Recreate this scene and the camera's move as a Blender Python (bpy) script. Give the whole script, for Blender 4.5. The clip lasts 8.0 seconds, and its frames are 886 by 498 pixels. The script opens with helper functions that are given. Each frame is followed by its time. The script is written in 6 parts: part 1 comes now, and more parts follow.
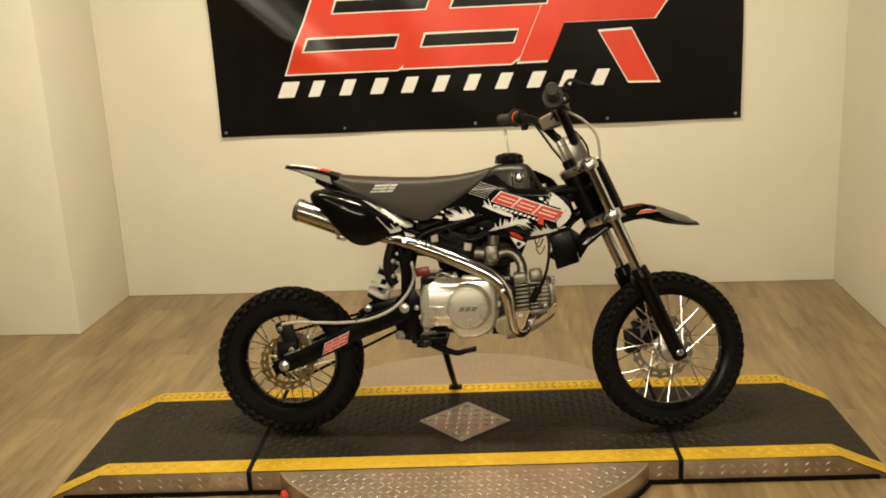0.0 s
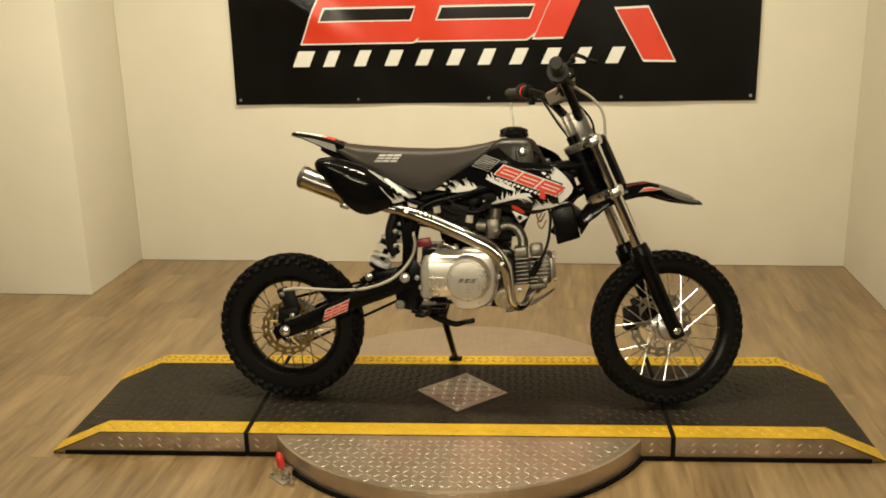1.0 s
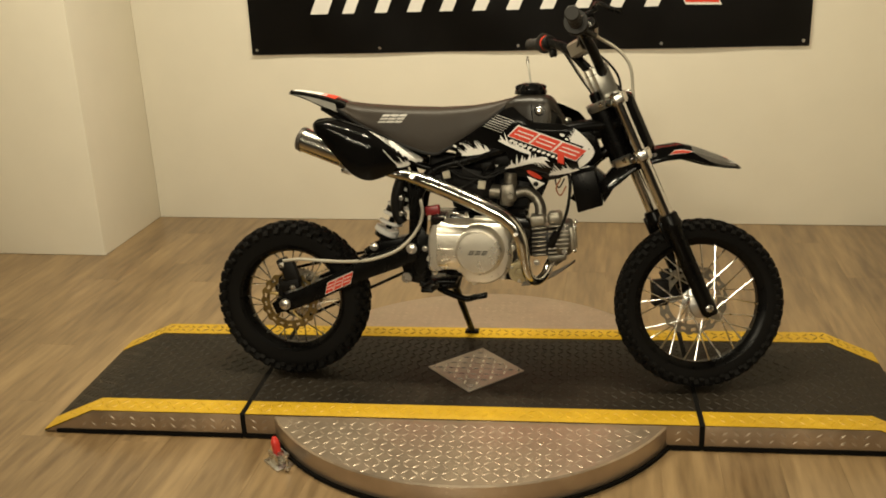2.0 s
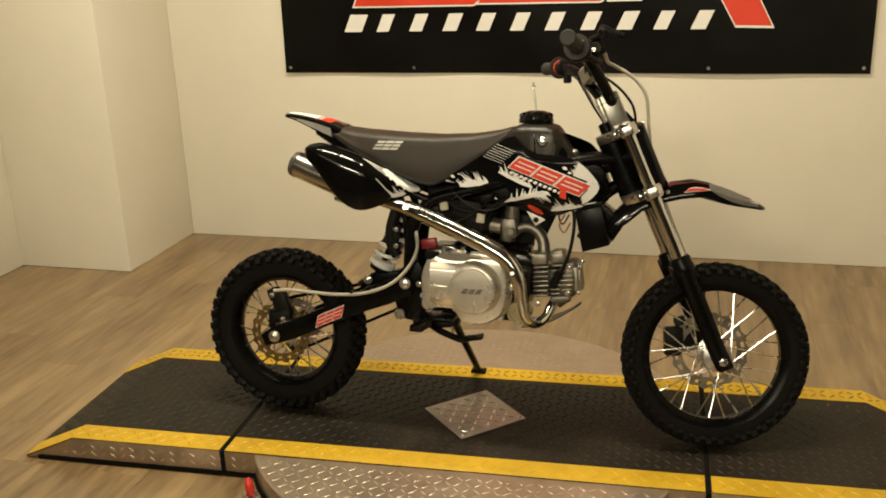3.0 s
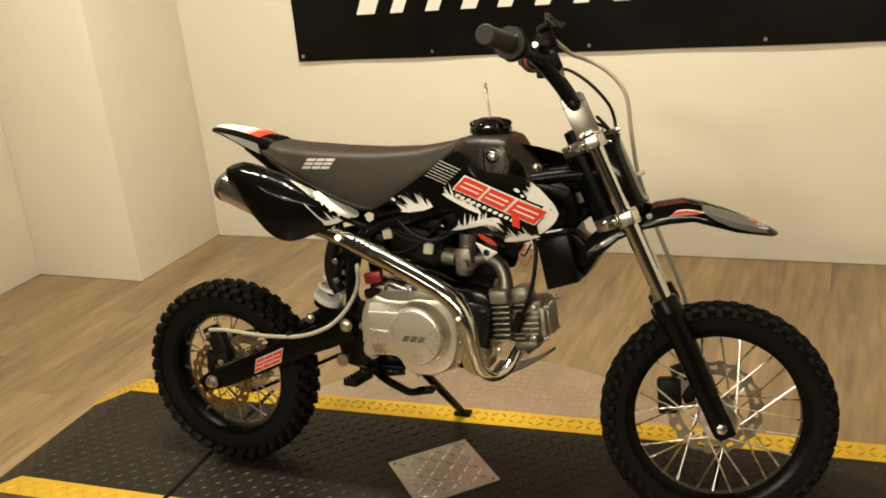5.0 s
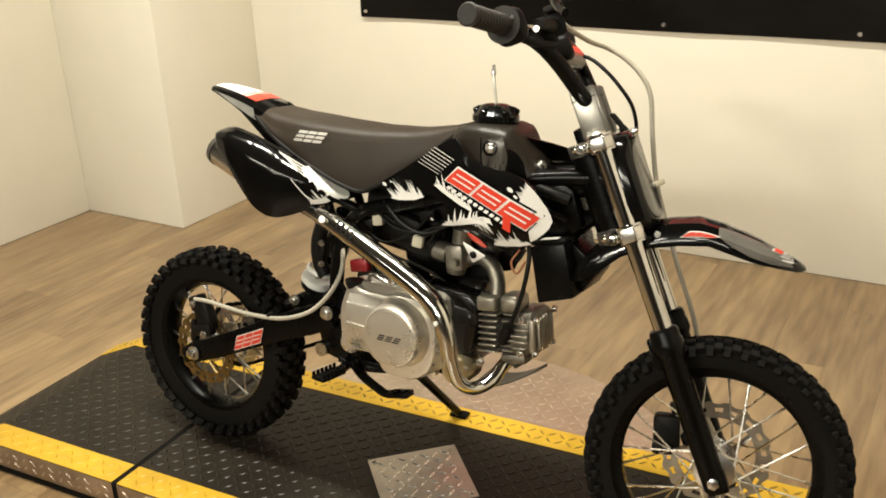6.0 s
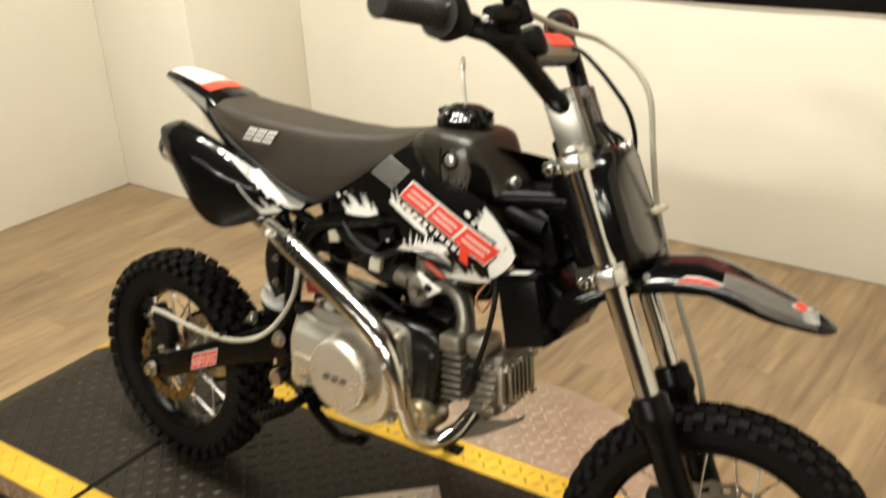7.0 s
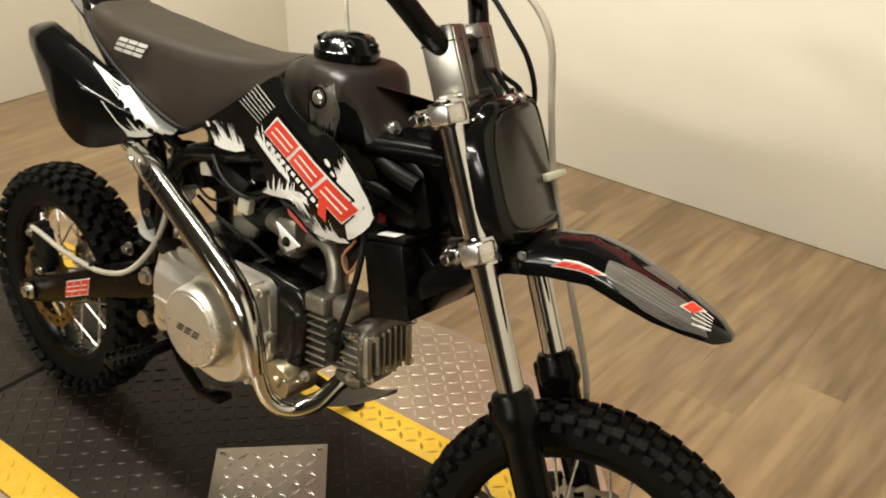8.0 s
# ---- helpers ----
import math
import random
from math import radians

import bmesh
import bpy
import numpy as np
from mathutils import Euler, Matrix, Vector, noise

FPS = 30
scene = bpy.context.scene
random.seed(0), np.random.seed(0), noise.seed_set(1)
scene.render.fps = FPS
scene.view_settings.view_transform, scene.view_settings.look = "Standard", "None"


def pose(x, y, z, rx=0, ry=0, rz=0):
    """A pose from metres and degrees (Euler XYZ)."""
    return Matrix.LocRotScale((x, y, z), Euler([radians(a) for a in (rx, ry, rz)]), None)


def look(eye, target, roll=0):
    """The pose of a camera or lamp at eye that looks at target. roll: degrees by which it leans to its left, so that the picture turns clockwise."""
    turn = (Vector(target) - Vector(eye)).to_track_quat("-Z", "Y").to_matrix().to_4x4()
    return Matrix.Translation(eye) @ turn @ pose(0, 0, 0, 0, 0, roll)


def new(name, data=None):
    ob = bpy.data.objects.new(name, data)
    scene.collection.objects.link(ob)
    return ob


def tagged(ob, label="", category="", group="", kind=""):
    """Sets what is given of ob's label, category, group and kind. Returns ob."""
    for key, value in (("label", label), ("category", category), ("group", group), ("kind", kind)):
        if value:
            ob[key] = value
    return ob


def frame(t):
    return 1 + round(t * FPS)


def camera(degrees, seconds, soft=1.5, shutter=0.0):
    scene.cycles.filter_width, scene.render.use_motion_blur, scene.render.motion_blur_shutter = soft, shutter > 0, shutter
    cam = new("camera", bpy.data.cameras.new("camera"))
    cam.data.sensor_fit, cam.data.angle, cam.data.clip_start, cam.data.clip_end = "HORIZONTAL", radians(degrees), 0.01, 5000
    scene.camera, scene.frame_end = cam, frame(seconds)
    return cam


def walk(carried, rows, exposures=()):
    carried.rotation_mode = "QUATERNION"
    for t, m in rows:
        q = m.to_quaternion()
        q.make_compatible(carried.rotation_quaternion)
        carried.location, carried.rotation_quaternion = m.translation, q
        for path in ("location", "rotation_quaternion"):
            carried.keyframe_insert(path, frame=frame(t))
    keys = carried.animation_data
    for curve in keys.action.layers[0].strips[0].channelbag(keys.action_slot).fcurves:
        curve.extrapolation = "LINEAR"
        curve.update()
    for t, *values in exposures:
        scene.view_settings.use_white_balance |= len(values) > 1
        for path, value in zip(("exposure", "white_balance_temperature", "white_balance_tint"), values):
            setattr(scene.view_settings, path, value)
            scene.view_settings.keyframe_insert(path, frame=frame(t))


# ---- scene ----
cam = camera(49.2, 8.0, soft=1.8, shutter=0.35)
PATH = [
    (0, (0.766, -2.842, 1.410), (0.589, -0.917, 0.899), -2.9),
    (0.5, (0.791, -2.845, 1.411), (0.626, -0.914, 0.916), -3.6),
    (1, (0.832, -2.859, 1.394), (0.608, -0.950, 0.840), -1.4),
    (1.5, (0.882, -2.768, 1.392), (0.612, -0.862, 0.852), -4.4),
    (1.7, (0.901, -2.689, 1.401), (0.596, -0.813, 0.778), -3.0),
    (2.8, (1.063, -2.413, 1.379), (0.644, -0.582, 0.692), -3.3),
    (3, (1.127, -2.365, 1.385), (0.623, -0.535, 0.755), -2.1),
    (3.5, (1.293, -2.286, 1.373), (0.759, -0.477, 0.707), -2.6),
    (4, (1.331, -2.193, 1.361), (0.712, -0.409, 0.704), -1.6),
    (4.5, (1.356, -1.978, 1.372), (0.612, -0.295, 0.591), -5.2),
    (4.6, (1.357, -1.945, 1.384), (0.605, -0.237, 0.667), -4.8),
    (4.7, (1.374, -1.902, 1.377), (0.627, -0.172, 0.709), -5.5),
    (5.8, (1.475, -1.587, 1.380), (0.610, 0.039, 0.600), -3.9),
    (6, (1.534, -1.507, 1.368), (0.588, 0.086, 0.614), -2.5),
    (6.5, (1.586, -1.361, 1.359), (0.534, 0.082, 0.459), -5.7),
    (7, (1.577, -1.086, 1.343), (0.453, 0.350, 0.522), -3.4),
    (7.2, (1.563, -0.996, 1.372), (0.391, 0.451, 0.638), -5.4),
    (7.5, (1.581, -0.900, 1.362), (0.505, 0.558, 0.515), -2.3),
    (7.8, (1.590, -0.830, 1.327), (0.551, 0.562, 0.335), 0.7),
    (8, (1.622, -0.799, 1.309), (0.512, 0.548, 0.332), 0.9),
]
walk(cam, [(t, look(eye, target, roll)) for t, eye, target, roll in PATH],
     exposures=[(0.0, 0.31, 6250, 3), (1.0, 0.31, 6250, 3), (1.6, 0.18, 6280, 4), (2.8, 0.19, 6300, 5), (4.5, 0.37, 6200, 6), (6.0, 0.76, 5560, 7), (6.5, 0.92, 5400, 7), (7.5, 0.79, 5400, 7), (8.0, 0.68, 5430, 8)])

# ---- world and light ----
world = bpy.data.worlds.new("room_world")
world.use_nodes = True
world.node_tree.nodes["Background"].inputs[0].default_value = (0.9, 0.8, 0.62, 1)
world.node_tree.nodes["Background"].inputs[1].default_value = 0.01
scene.world = world

FLOOR_Y0, SIDE_Y0, BACK_Y = -8.0, -3.1, 1.703
LEFT_X, RIGHT_X, CEIL_Z = -1.81, 2.204, 2.75
NOOK_X, NOOK_Y = -1.262, 1.14
# Side walls stop here, so black gloss mirrors the added hall
WEST_Y0, EAST_Y0 = -0.9, -0.7
# First four hang over the bay, unseen; the rest are added hall fill lamps
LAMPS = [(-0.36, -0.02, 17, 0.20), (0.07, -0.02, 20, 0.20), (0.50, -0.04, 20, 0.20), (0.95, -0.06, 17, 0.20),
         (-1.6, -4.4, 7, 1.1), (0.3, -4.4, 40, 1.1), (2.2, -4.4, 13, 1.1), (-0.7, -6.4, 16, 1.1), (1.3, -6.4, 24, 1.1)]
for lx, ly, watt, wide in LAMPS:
    data = bpy.data.lights.new("unseen_overhead_lamp", "AREA")
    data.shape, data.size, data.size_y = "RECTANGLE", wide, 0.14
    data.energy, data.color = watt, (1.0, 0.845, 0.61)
    lamp = new("unseen_overhead_lamp", data)
    # The added hall lamps tilt 60 degrees to lighten walls more than floor
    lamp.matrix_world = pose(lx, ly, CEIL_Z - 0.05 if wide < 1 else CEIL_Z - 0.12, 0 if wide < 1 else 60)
# Front spots, none seen: a wall shadow points to one, the rest fill
for lx, watt in ((-1.0, 26), (0.3, 92), (1.6, 31)):
    data = bpy.data.lights.new("unseen_front_spot", "SPOT")
    data.energy, data.color, data.shadow_soft_size = watt, (1.0, 0.845, 0.61), 0.16
    data.spot_size, data.spot_blend = radians(47), 1.0
    lamp = new("unseen_front_spot", data)
    lamp.matrix_world = look((lx, -4.3, CEIL_Z - 0.15), (0.45, 1.10, 0.45))


# ---- materials ----
def mat(name, base, rough=0.5, metal=0.0, vary=0.15, scale=30.0, bump=0.0, bscale=120.0, coat=0.0, base2=None, rvary=0.1, stretch=(1, 1, 1), random=0.0, spec=0.5, lo=0.65, hi=1.35):
    m = bpy.data.materials.new(name)
    m.use_nodes = True
    nt = m.node_tree
    b = nt.nodes["Principled BSDF"]
    b.inputs["Metallic"].default_value = metal
    b.inputs["Specular IOR Level"].default_value = spec
    b.inputs["Coat Weight"].default_value = coat
    b.inputs["Coat Roughness"].default_value = 0.06
    co = nt.nodes.new("ShaderNodeTexCoord")
    mp = nt.nodes.new("ShaderNodeMapping")
    mp.inputs["Scale"].default_value = stretch
    nt.links.new(co.outputs["Object"], mp.inputs[0])
    vec = mp.outputs[0]
    info = nt.nodes.new("ShaderNodeObjectInfo")
    if random:
        ad = nt.nodes.new("ShaderNodeVectorMath")
        sc = nt.nodes.new("ShaderNodeMath")
        sc.operation, sc.inputs[1].default_value = "MULTIPLY", 37.0
        nt.links.new(info.outputs["Random"], sc.inputs[0])
        nt.links.new(vec, ad.inputs[0])
        nt.links.new(sc.outputs[0], ad.inputs[1])
        vec = ad.outputs[0]
    n1 = nt.nodes.new("ShaderNodeTexNoise")
    n1.inputs["Scale"].default_value, n1.inputs["Detail"].default_value = scale, 6
    n2 = nt.nodes.new("ShaderNodeTexNoise")
    n2.inputs["Scale"].default_value, n2.inputs["Detail"].default_value = scale * 0.17, 3
    nt.links.new(vec, n1.inputs["Vector"])
    nt.links.new(vec, n2.inputs["Vector"])
    add = nt.nodes.new("ShaderNodeMath")
    add.operation = "ADD"
    nt.links.new(n1.outputs[0], add.inputs[0])
    nt.links.new(n2.outputs[0], add.inputs[1])
    fac = add.outputs[0]
    if random:
        a2 = nt.nodes.new("ShaderNodeMath")
        a2.operation, a2.inputs[1].default_value = "MULTIPLY_ADD", random
        nt.links.new(info.outputs["Random"], a2.inputs[0])
        nt.links.new(fac, a2.inputs[2])
        fac = a2.outputs[0]
    rp = nt.nodes.new("ShaderNodeMapRange")
    rp.inputs[1].default_value, rp.inputs[2].default_value = lo, hi + random
    nt.links.new(fac, rp.inputs[0])
    mx = nt.nodes.new("ShaderNodeMix")
    mx.data_type = "RGBA"
    c2 = base2 or [min(1, c * (1 + vary)) for c in base]
    c1 = base if base2 else [c * (1 - vary) for c in base]
    mx.inputs[6].default_value, mx.inputs[7].default_value = (*c1, 1), (*c2, 1)
    nt.links.new(rp.outputs[0], mx.inputs[0])
    nt.links.new(mx.outputs[2], b.inputs["Base Color"])
    rr = nt.nodes.new("ShaderNodeMapRange")
    rr.inputs[1].default_value, rr.inputs[2].default_value = 0.7, 1.3
    rr.inputs[3].default_value, rr.inputs[4].default_value = max(0.02, rough * (1 - rvary)), min(1, rough * (1 + rvary))
    nt.links.new(add.outputs[0], rr.inputs[0])
    nt.links.new(rr.outputs[0], b.inputs["Roughness"])
    if bump:
        n3 = nt.nodes.new("ShaderNodeTexNoise")
        n3.inputs["Scale"].default_value, n3.inputs["Detail"].default_value = bscale, 4
        nt.links.new(vec, n3.inputs["Vector"])
        bp = nt.nodes.new("ShaderNodeBump")
        bp.inputs["Strength"].default_value, bp.inputs["Distance"].default_value = bump, 0.002
        nt.links.new(n3.outputs[0], bp.inputs["Height"])
        nt.links.new(bp.outputs[0], b.inputs["Normal"])
    return m


PAINT = mat("cream_wall_paint", (0.74, 0.70, 0.60), 0.75, vary=0.03, scale=6, bump=0.15, bscale=220)
# Colour of the added hall, kept dull for dark reflections
HALL = mat("brown_added_hall_paint", (0.24, 0.215, 0.18), 0.8, vary=0.05, scale=6)
CEILING = mat("dark_ceiling_paint", (0.10, 0.097, 0.09), 0.9, vary=0.03, scale=8)
WOOD = mat("greyed_oak_plank", (0.118, 0.071, 0.030), 0.33, spec=1.0, base2=(0.330, 0.224, 0.108), scale=9, stretch=(5, 0.55, 4), bump=0.12, bscale=14, random=0.05, lo=0.70, hi=1.30)
GAP = mat("dark_joint", (0.15, 0.105, 0.06), 0.8)
ALU = mat("bare_tread_aluminium", (0.50, 0.405, 0.305), 0.36, 0.80, vary=0.12, scale=25, bump=0.08, bscale=300)
BLACKPLATE = mat("worn_black_plate", (0.0080, 0.0064, 0.0044), 0.45, scale=9, bump=0.2, bscale=250, base2=(0.025, 0.0192, 0.0130), spec=0.18)
TREAD = mat("rubbed_black_tread", (0.020, 0.0160, 0.0110), 0.40, vary=0.6, scale=12, spec=0.23)
YELLOW = mat("yellow_safety_paint", (0.47, 0.285, 0.009), 0.5, base2=(0.60, 0.375, 0.012), scale=30, bump=0.15, bscale=160)
WORNYELLOW = mat("rubbed_yellow_paint", (0.060, 0.042, 0.011), 0.5, base2=(0.44, 0.27, 0.012), scale=40)
TRIM = mat("black_rubber_trim", (0.005, 0.0045, 0.004), 0.8, spec=0.1)
VINYL = mat("black_banner_vinyl", (0.0055, 0.0045, 0.0038), 0.33, vary=0.3, scale=7, bump=0.05, bscale=60, spec=0.32)
RED = mat("red_print", (0.62, 0.045, 0.018), 0.35, vary=0.08, scale=12)
WHITE = mat("white_print", (0.74, 0.72, 0.68), 0.4, vary=0.06, scale=15)
RUBBER = mat("black_tyre_rubber", (0.0042, 0.0037, 0.0032), 0.72, vary=0.35, scale=60, bump=0.2, bscale=400, spec=0.14)
GLOSS = mat("gloss_black_plastic", (0.0035, 0.0033, 0.0031), 0.10, vary=0.3, scale=20, spec=0.24)
SATIN = mat("satin_black_paint", (0.0030, 0.0028, 0.0026), 0.28, vary=0.3, scale=40, bump=0.05, bscale=300, spec=0.10)
DULL = mat("dull_black_plastic", (0.0060, 0.0055, 0.0050), 0.5, vary=0.3, scale=60, bump=0.1, bscale=400, spec=0.14)
# Lighter than the other blacks: the flange's sheen is put into the colour
GRIP = mat("sheen_grip_rubber", (0.022, 0.020, 0.017), 0.55, vary=0.3, scale=60, bump=0.1, bscale=400, spec=0.3)
TANK = mat("grained_black_tank_plastic", (0.0140, 0.0108, 0.0074), 0.38, vary=0.25, scale=30, bump=0.10, bscale=700, spec=0.36)
SEAT = mat("black_seat_vinyl", (0.0250, 0.0180, 0.0115), 0.5, vary=0.14, scale=40, bump=0.22, bscale=900, spec=0.34)
CHROME = mat("chrome", (0.60, 0.59, 0.565), 0.09, 1.0, vary=0.08, scale=20)
STEEL = mat("zinc_steel", (0.62, 0.60, 0.56), 0.28, 1.0, vary=0.15, scale=50)
CAST = mat("silver_painted_casting", (0.72, 0.675, 0.585), 0.29, 0.78, vary=0.06, scale=40, bump=0.1, bscale=600)
FIN = mat("raw_cast_aluminium", (0.29, 0.265, 0.215), 0.40, 0.75, vary=0.25, scale=60, bump=0.2, bscale=500)
RISER = mat("extruded_aluminium", (0.30, 0.285, 0.250), 0.36, 1.0, vary=0.15, scale=40, stretch=(1, 1, 0.1))
HOSE = mat("grey_braided_hose", (0.40, 0.37, 0.30), 0.45, vary=0.1, scale=90, bump=0.3, bscale=900)
SPRING = mat("white_spring_paint", (0.75, 0.74, 0.70), 0.35)
GREYPRINT = mat("grey_print", (0.085, 0.078, 0.068), 0.35, vary=0.2, scale=30)
LINEPRINT = mat("pale_grey_print", (0.20, 0.185, 0.16), 0.35)
IVORY = mat("ivory_nylon", (0.50, 0.46, 0.35), 0.5)
SHIELD = mat("dulled_chrome", (0.60, 0.58, 0.52), 0.13, 1.0, vary=0.08, scale=25)
ALULUG = mat("polished_tread_bar", (0.54, 0.445, 0.345), 0.40, 0.80, vary=0.25, scale=60)
# Paler than the cover plate under these bars
ALUBRIGHT = mat("pale_tread_bar", (0.80, 0.75, 0.69), 0.25, 0.8, vary=0.2, scale=60)
# Base darkened: the dim hall and floor it mirrors, put into the colour
SIDEALU = mat("reflection_toned_side_aluminium", (0.36, 0.275, 0.19), 0.42, 0.75, vary=0.3, scale=18, bump=0.08, bscale=300)
COVERALU = mat("dull_cover_aluminium", (0.47, 0.415, 0.355), 0.38, 0.65, vary=0.2, scale=30, bump=0.08, bscale=300)
ROTOR = mat("dulled_rotor_steel", (0.46, 0.42, 0.35), 0.33, 0.9, vary=0.2, scale=80)
CARB = mat("sooty_zinc_casting", (0.20, 0.182, 0.150), 0.40, 0.85, vary=0.3, scale=70, bump=0.2, bscale=500)
GOLD = mat("zinc_yellow_chain", (0.22, 0.155, 0.06), 0.38, 0.9, vary=0.35, scale=120)


# ---- mesh tools ----
def part(name, bm, material, parent=None, label="", smooth=True, m=None):
    if m is not None:
        bmesh.ops.transform(bm, matrix=m, verts=bm.verts)
    bmesh.ops.recalc_face_normals(bm, faces=bm.faces)
    me = bpy.data.meshes.new(name)
    bm.to_mesh(me)
    bm.free()
    me.materials.append(material)
    if smooth:
        me.polygons.foreach_set("use_smooth", [True] * len(me.polygons))
        me.set_sharp_from_angle(angle=radians(38))
    ob = new(name, me)
    if parent:
        ob.parent = parent
    if label:
        tagged(ob, label=label)
    return ob


def box(size, at=(0, 0, 0), rot=(0, 0, 0), bevel=0.0, bm=None, seg=2):
    out = bm or bmesh.new()
    b = bmesh.new()
    bmesh.ops.create_cube(b, size=1)
    bmesh.ops.scale(b, vec=size, verts=b.verts)
    if bevel:
        bmesh.ops.bevel(b, geom=b.edges[:], offset=bevel, segments=seg, affect="EDGES", profile=0.5)
    return merge(out, b, pose(*at, *rot))


def merge(out, b, m=None):
    if m is not None:
        bmesh.ops.transform(b, matrix=m, verts=b.verts)
    vs = {v: out.verts.new(v.co) for v in b.verts}
    for f in b.faces:
        out.faces.new([vs[v] for v in f.verts])
    b.free()
    return out


def smooth_line(pts, n):
    p = [Vector(q) for q in pts]
    p = [2 * p[0] - p[1]] + p + [2 * p[-1] - p[-2]]
    out = []
    for i in range(1, len(p) - 2):
        for k in range(n):
            t = k / n
            a, b, c, d = p[i - 1:i + 3]
            out.append(0.5 * (2 * b + (c - a) * t + (2 * a - 5 * b + 4 * c - d) * t * t + (3 * b - a - 3 * c + d) * t ** 3))
    return out + [p[-2]]


def tube(pts, r, seg=12, n=6, bm=None, ends=True, squash=1.0):
    """A round bar along a smoothed line; r is one radius or one for each point."""
    out = bm or bmesh.new()
    line = smooth_line(pts, n) if n > 1 else [Vector(p) for p in pts]
    rs = [r] * len(line) if not isinstance(r, (list, tuple)) else [float(q) for q in np.interp(np.linspace(0, 1, len(line)), np.linspace(0, 1, len(r)), r)]
    rings, up = [], None
    for i, p in enumerate(line):
        d = (line[min(i + 1, len(line) - 1)] - line[max(i - 1, 0)]).normalized()
        if up is None:
            up = d.orthogonal().normalized()
        up = (up - d * up.dot(d)).normalized()
        side = d.cross(up)
        rings.append([out.verts.new(p + rs[i] * (math.cos(a) * up + squash * math.sin(a) * side)) for a in [2 * math.pi * k / seg for k in range(seg)]])
    for a, b in zip(rings, rings[1:]):
        for k in range(seg):
            out.faces.new((a[k], a[(k + 1) % seg], b[(k + 1) % seg], b[k]))
    if ends:
        out.faces.new(rings[0]), out.faces.new(rings[-1][::-1])
    return out


def lathe(profile, seg=48, bm=None, m=None, closed=False):
    """Turn (radius, y) pairs round the y axis."""
    b = bmesh.new()
    rings = []
    for r, y in profile:
        rings.append([b.verts.new((r * math.cos(2 * math.pi * k / seg), y, r * math.sin(2 * math.pi * k / seg))) for k in range(seg)])
    pairs = list(zip(rings, rings[1:])) + ([(rings[-1], rings[0])] if closed else [])
    for a, c in pairs:
        for k in range(seg):
            b.faces.new((a[k], a[(k + 1) % seg], c[(k + 1) % seg], c[k]))
    if not closed:
        b.faces.new(rings[0]), b.faces.new(rings[-1][::-1])
    return merge(bm or bmesh.new(), b, m)


def loft(rings, caps=True, bm=None):
    out = bm or bmesh.new()
    vs = [[out.verts.new(p) for p in ring] for ring in rings]
    n = len(vs[0])
    for a, b in zip(vs, vs[1:]):
        for k in range(n):
            out.faces.new((a[k], a[(k + 1) % n], b[(k + 1) % n], b[k]))
    if caps:
        out.faces.new(vs[0]), out.faces.new(vs[-1][::-1])
    return out


def prism(outline, y0, y1, bevel=0.0, bm=None, m=None):
    """An (x, z) outline made solid from y0 to y1."""
    b = bmesh.new()
    f = b.faces.new([b.verts.new((x, y0, z)) for x, z in outline])
    g = bmesh.ops.extrude_face_region(b, geom=[f])
    bmesh.ops.translate(b, verts=[v for v in g["geom"] if isinstance(v, bmesh.types.BMVert)], vec=(0, y1 - y0, 0))
    bmesh.ops.recalc_face_normals(b, faces=b.faces)
    if bevel:
        bmesh.ops.bevel(b, geom=b.edges[:], offset=bevel, segments=2, affect="EDGES", profile=0.5)
    return merge(bm or bmesh.new(), b, m)


def decal(polys, place, step=0.012):
    """Flat (a, b) outlines laid on a surface: place(a, b) gives the point."""
    out = bmesh.new()
    for poly in polys:
        b = bmesh.new()
        vs = [b.verts.new((a, c, 0)) for a, c in poly]
        es = [b.edges.new((vs[i], vs[(i + 1) % len(vs)])) for i in range(len(vs))]
        bmesh.ops.triangle_fill(b, edges=es, use_beauty=True)
        for axis in (0, 1):
            lo, hi = min(v.co[axis] for v in b.verts), max(v.co[axis] for v in b.verts)
            for k in range(1, int((hi - lo) / step)):
                no = (1, 0, 0) if axis == 0 else (0, 1, 0)
                co = [0, 0, 0]
                co[axis] = lo + k * step
                bmesh.ops.bisect_plane(b, geom=b.verts[:] + b.edges[:] + b.faces[:], plane_co=co, plane_no=no)
        for v in b.verts:
            v.co = place(v.co.x, v.co.y)
        merge(out, b)
    return out


def interp(x, table):
    return float(np.interp(x, [p[0] for p in table], [p[1] for p in table]))


def bolt(at, axis, r=0.007, h=0.006, bm=None):
    """A hexagon bolt head with its washer."""
    q = Vector((0, 1, 0)).rotation_difference(Vector(axis)).to_matrix().to_4x4()
    m = Matrix.Translation(at) @ q
    out = lathe([(r * 1.4, -0.001), (r * 1.4, 0.0015)], 16, bm, m)
    return lathe([(r, 0.0015), (r, h), (r * 0.8, h + 0.001)], 6, out, m)


def thing(name, label, category, m=None, group="", kind=""):
    ob = new(name)
    ob.empty_display_size = 0.1
    if m is not None:
        ob.matrix_world = m
    return tagged(ob, label, category, group, kind)


# ---- the room ----
def wall(name, x0, y0, x1, y1, z0=0.0, z1=CEIL_Z, material=PAINT):
    ob = part(name, box((x1 - x0, y1 - y0, z1 - z0), ((x0 + x1) / 2, (y0 + y1) / 2, (z0 + z1) / 2), bevel=0.004), material)
    return tagged(ob, "plain painted wall, orange-peel cream in the bay, brown in the added hall", "wall", kind="structure")


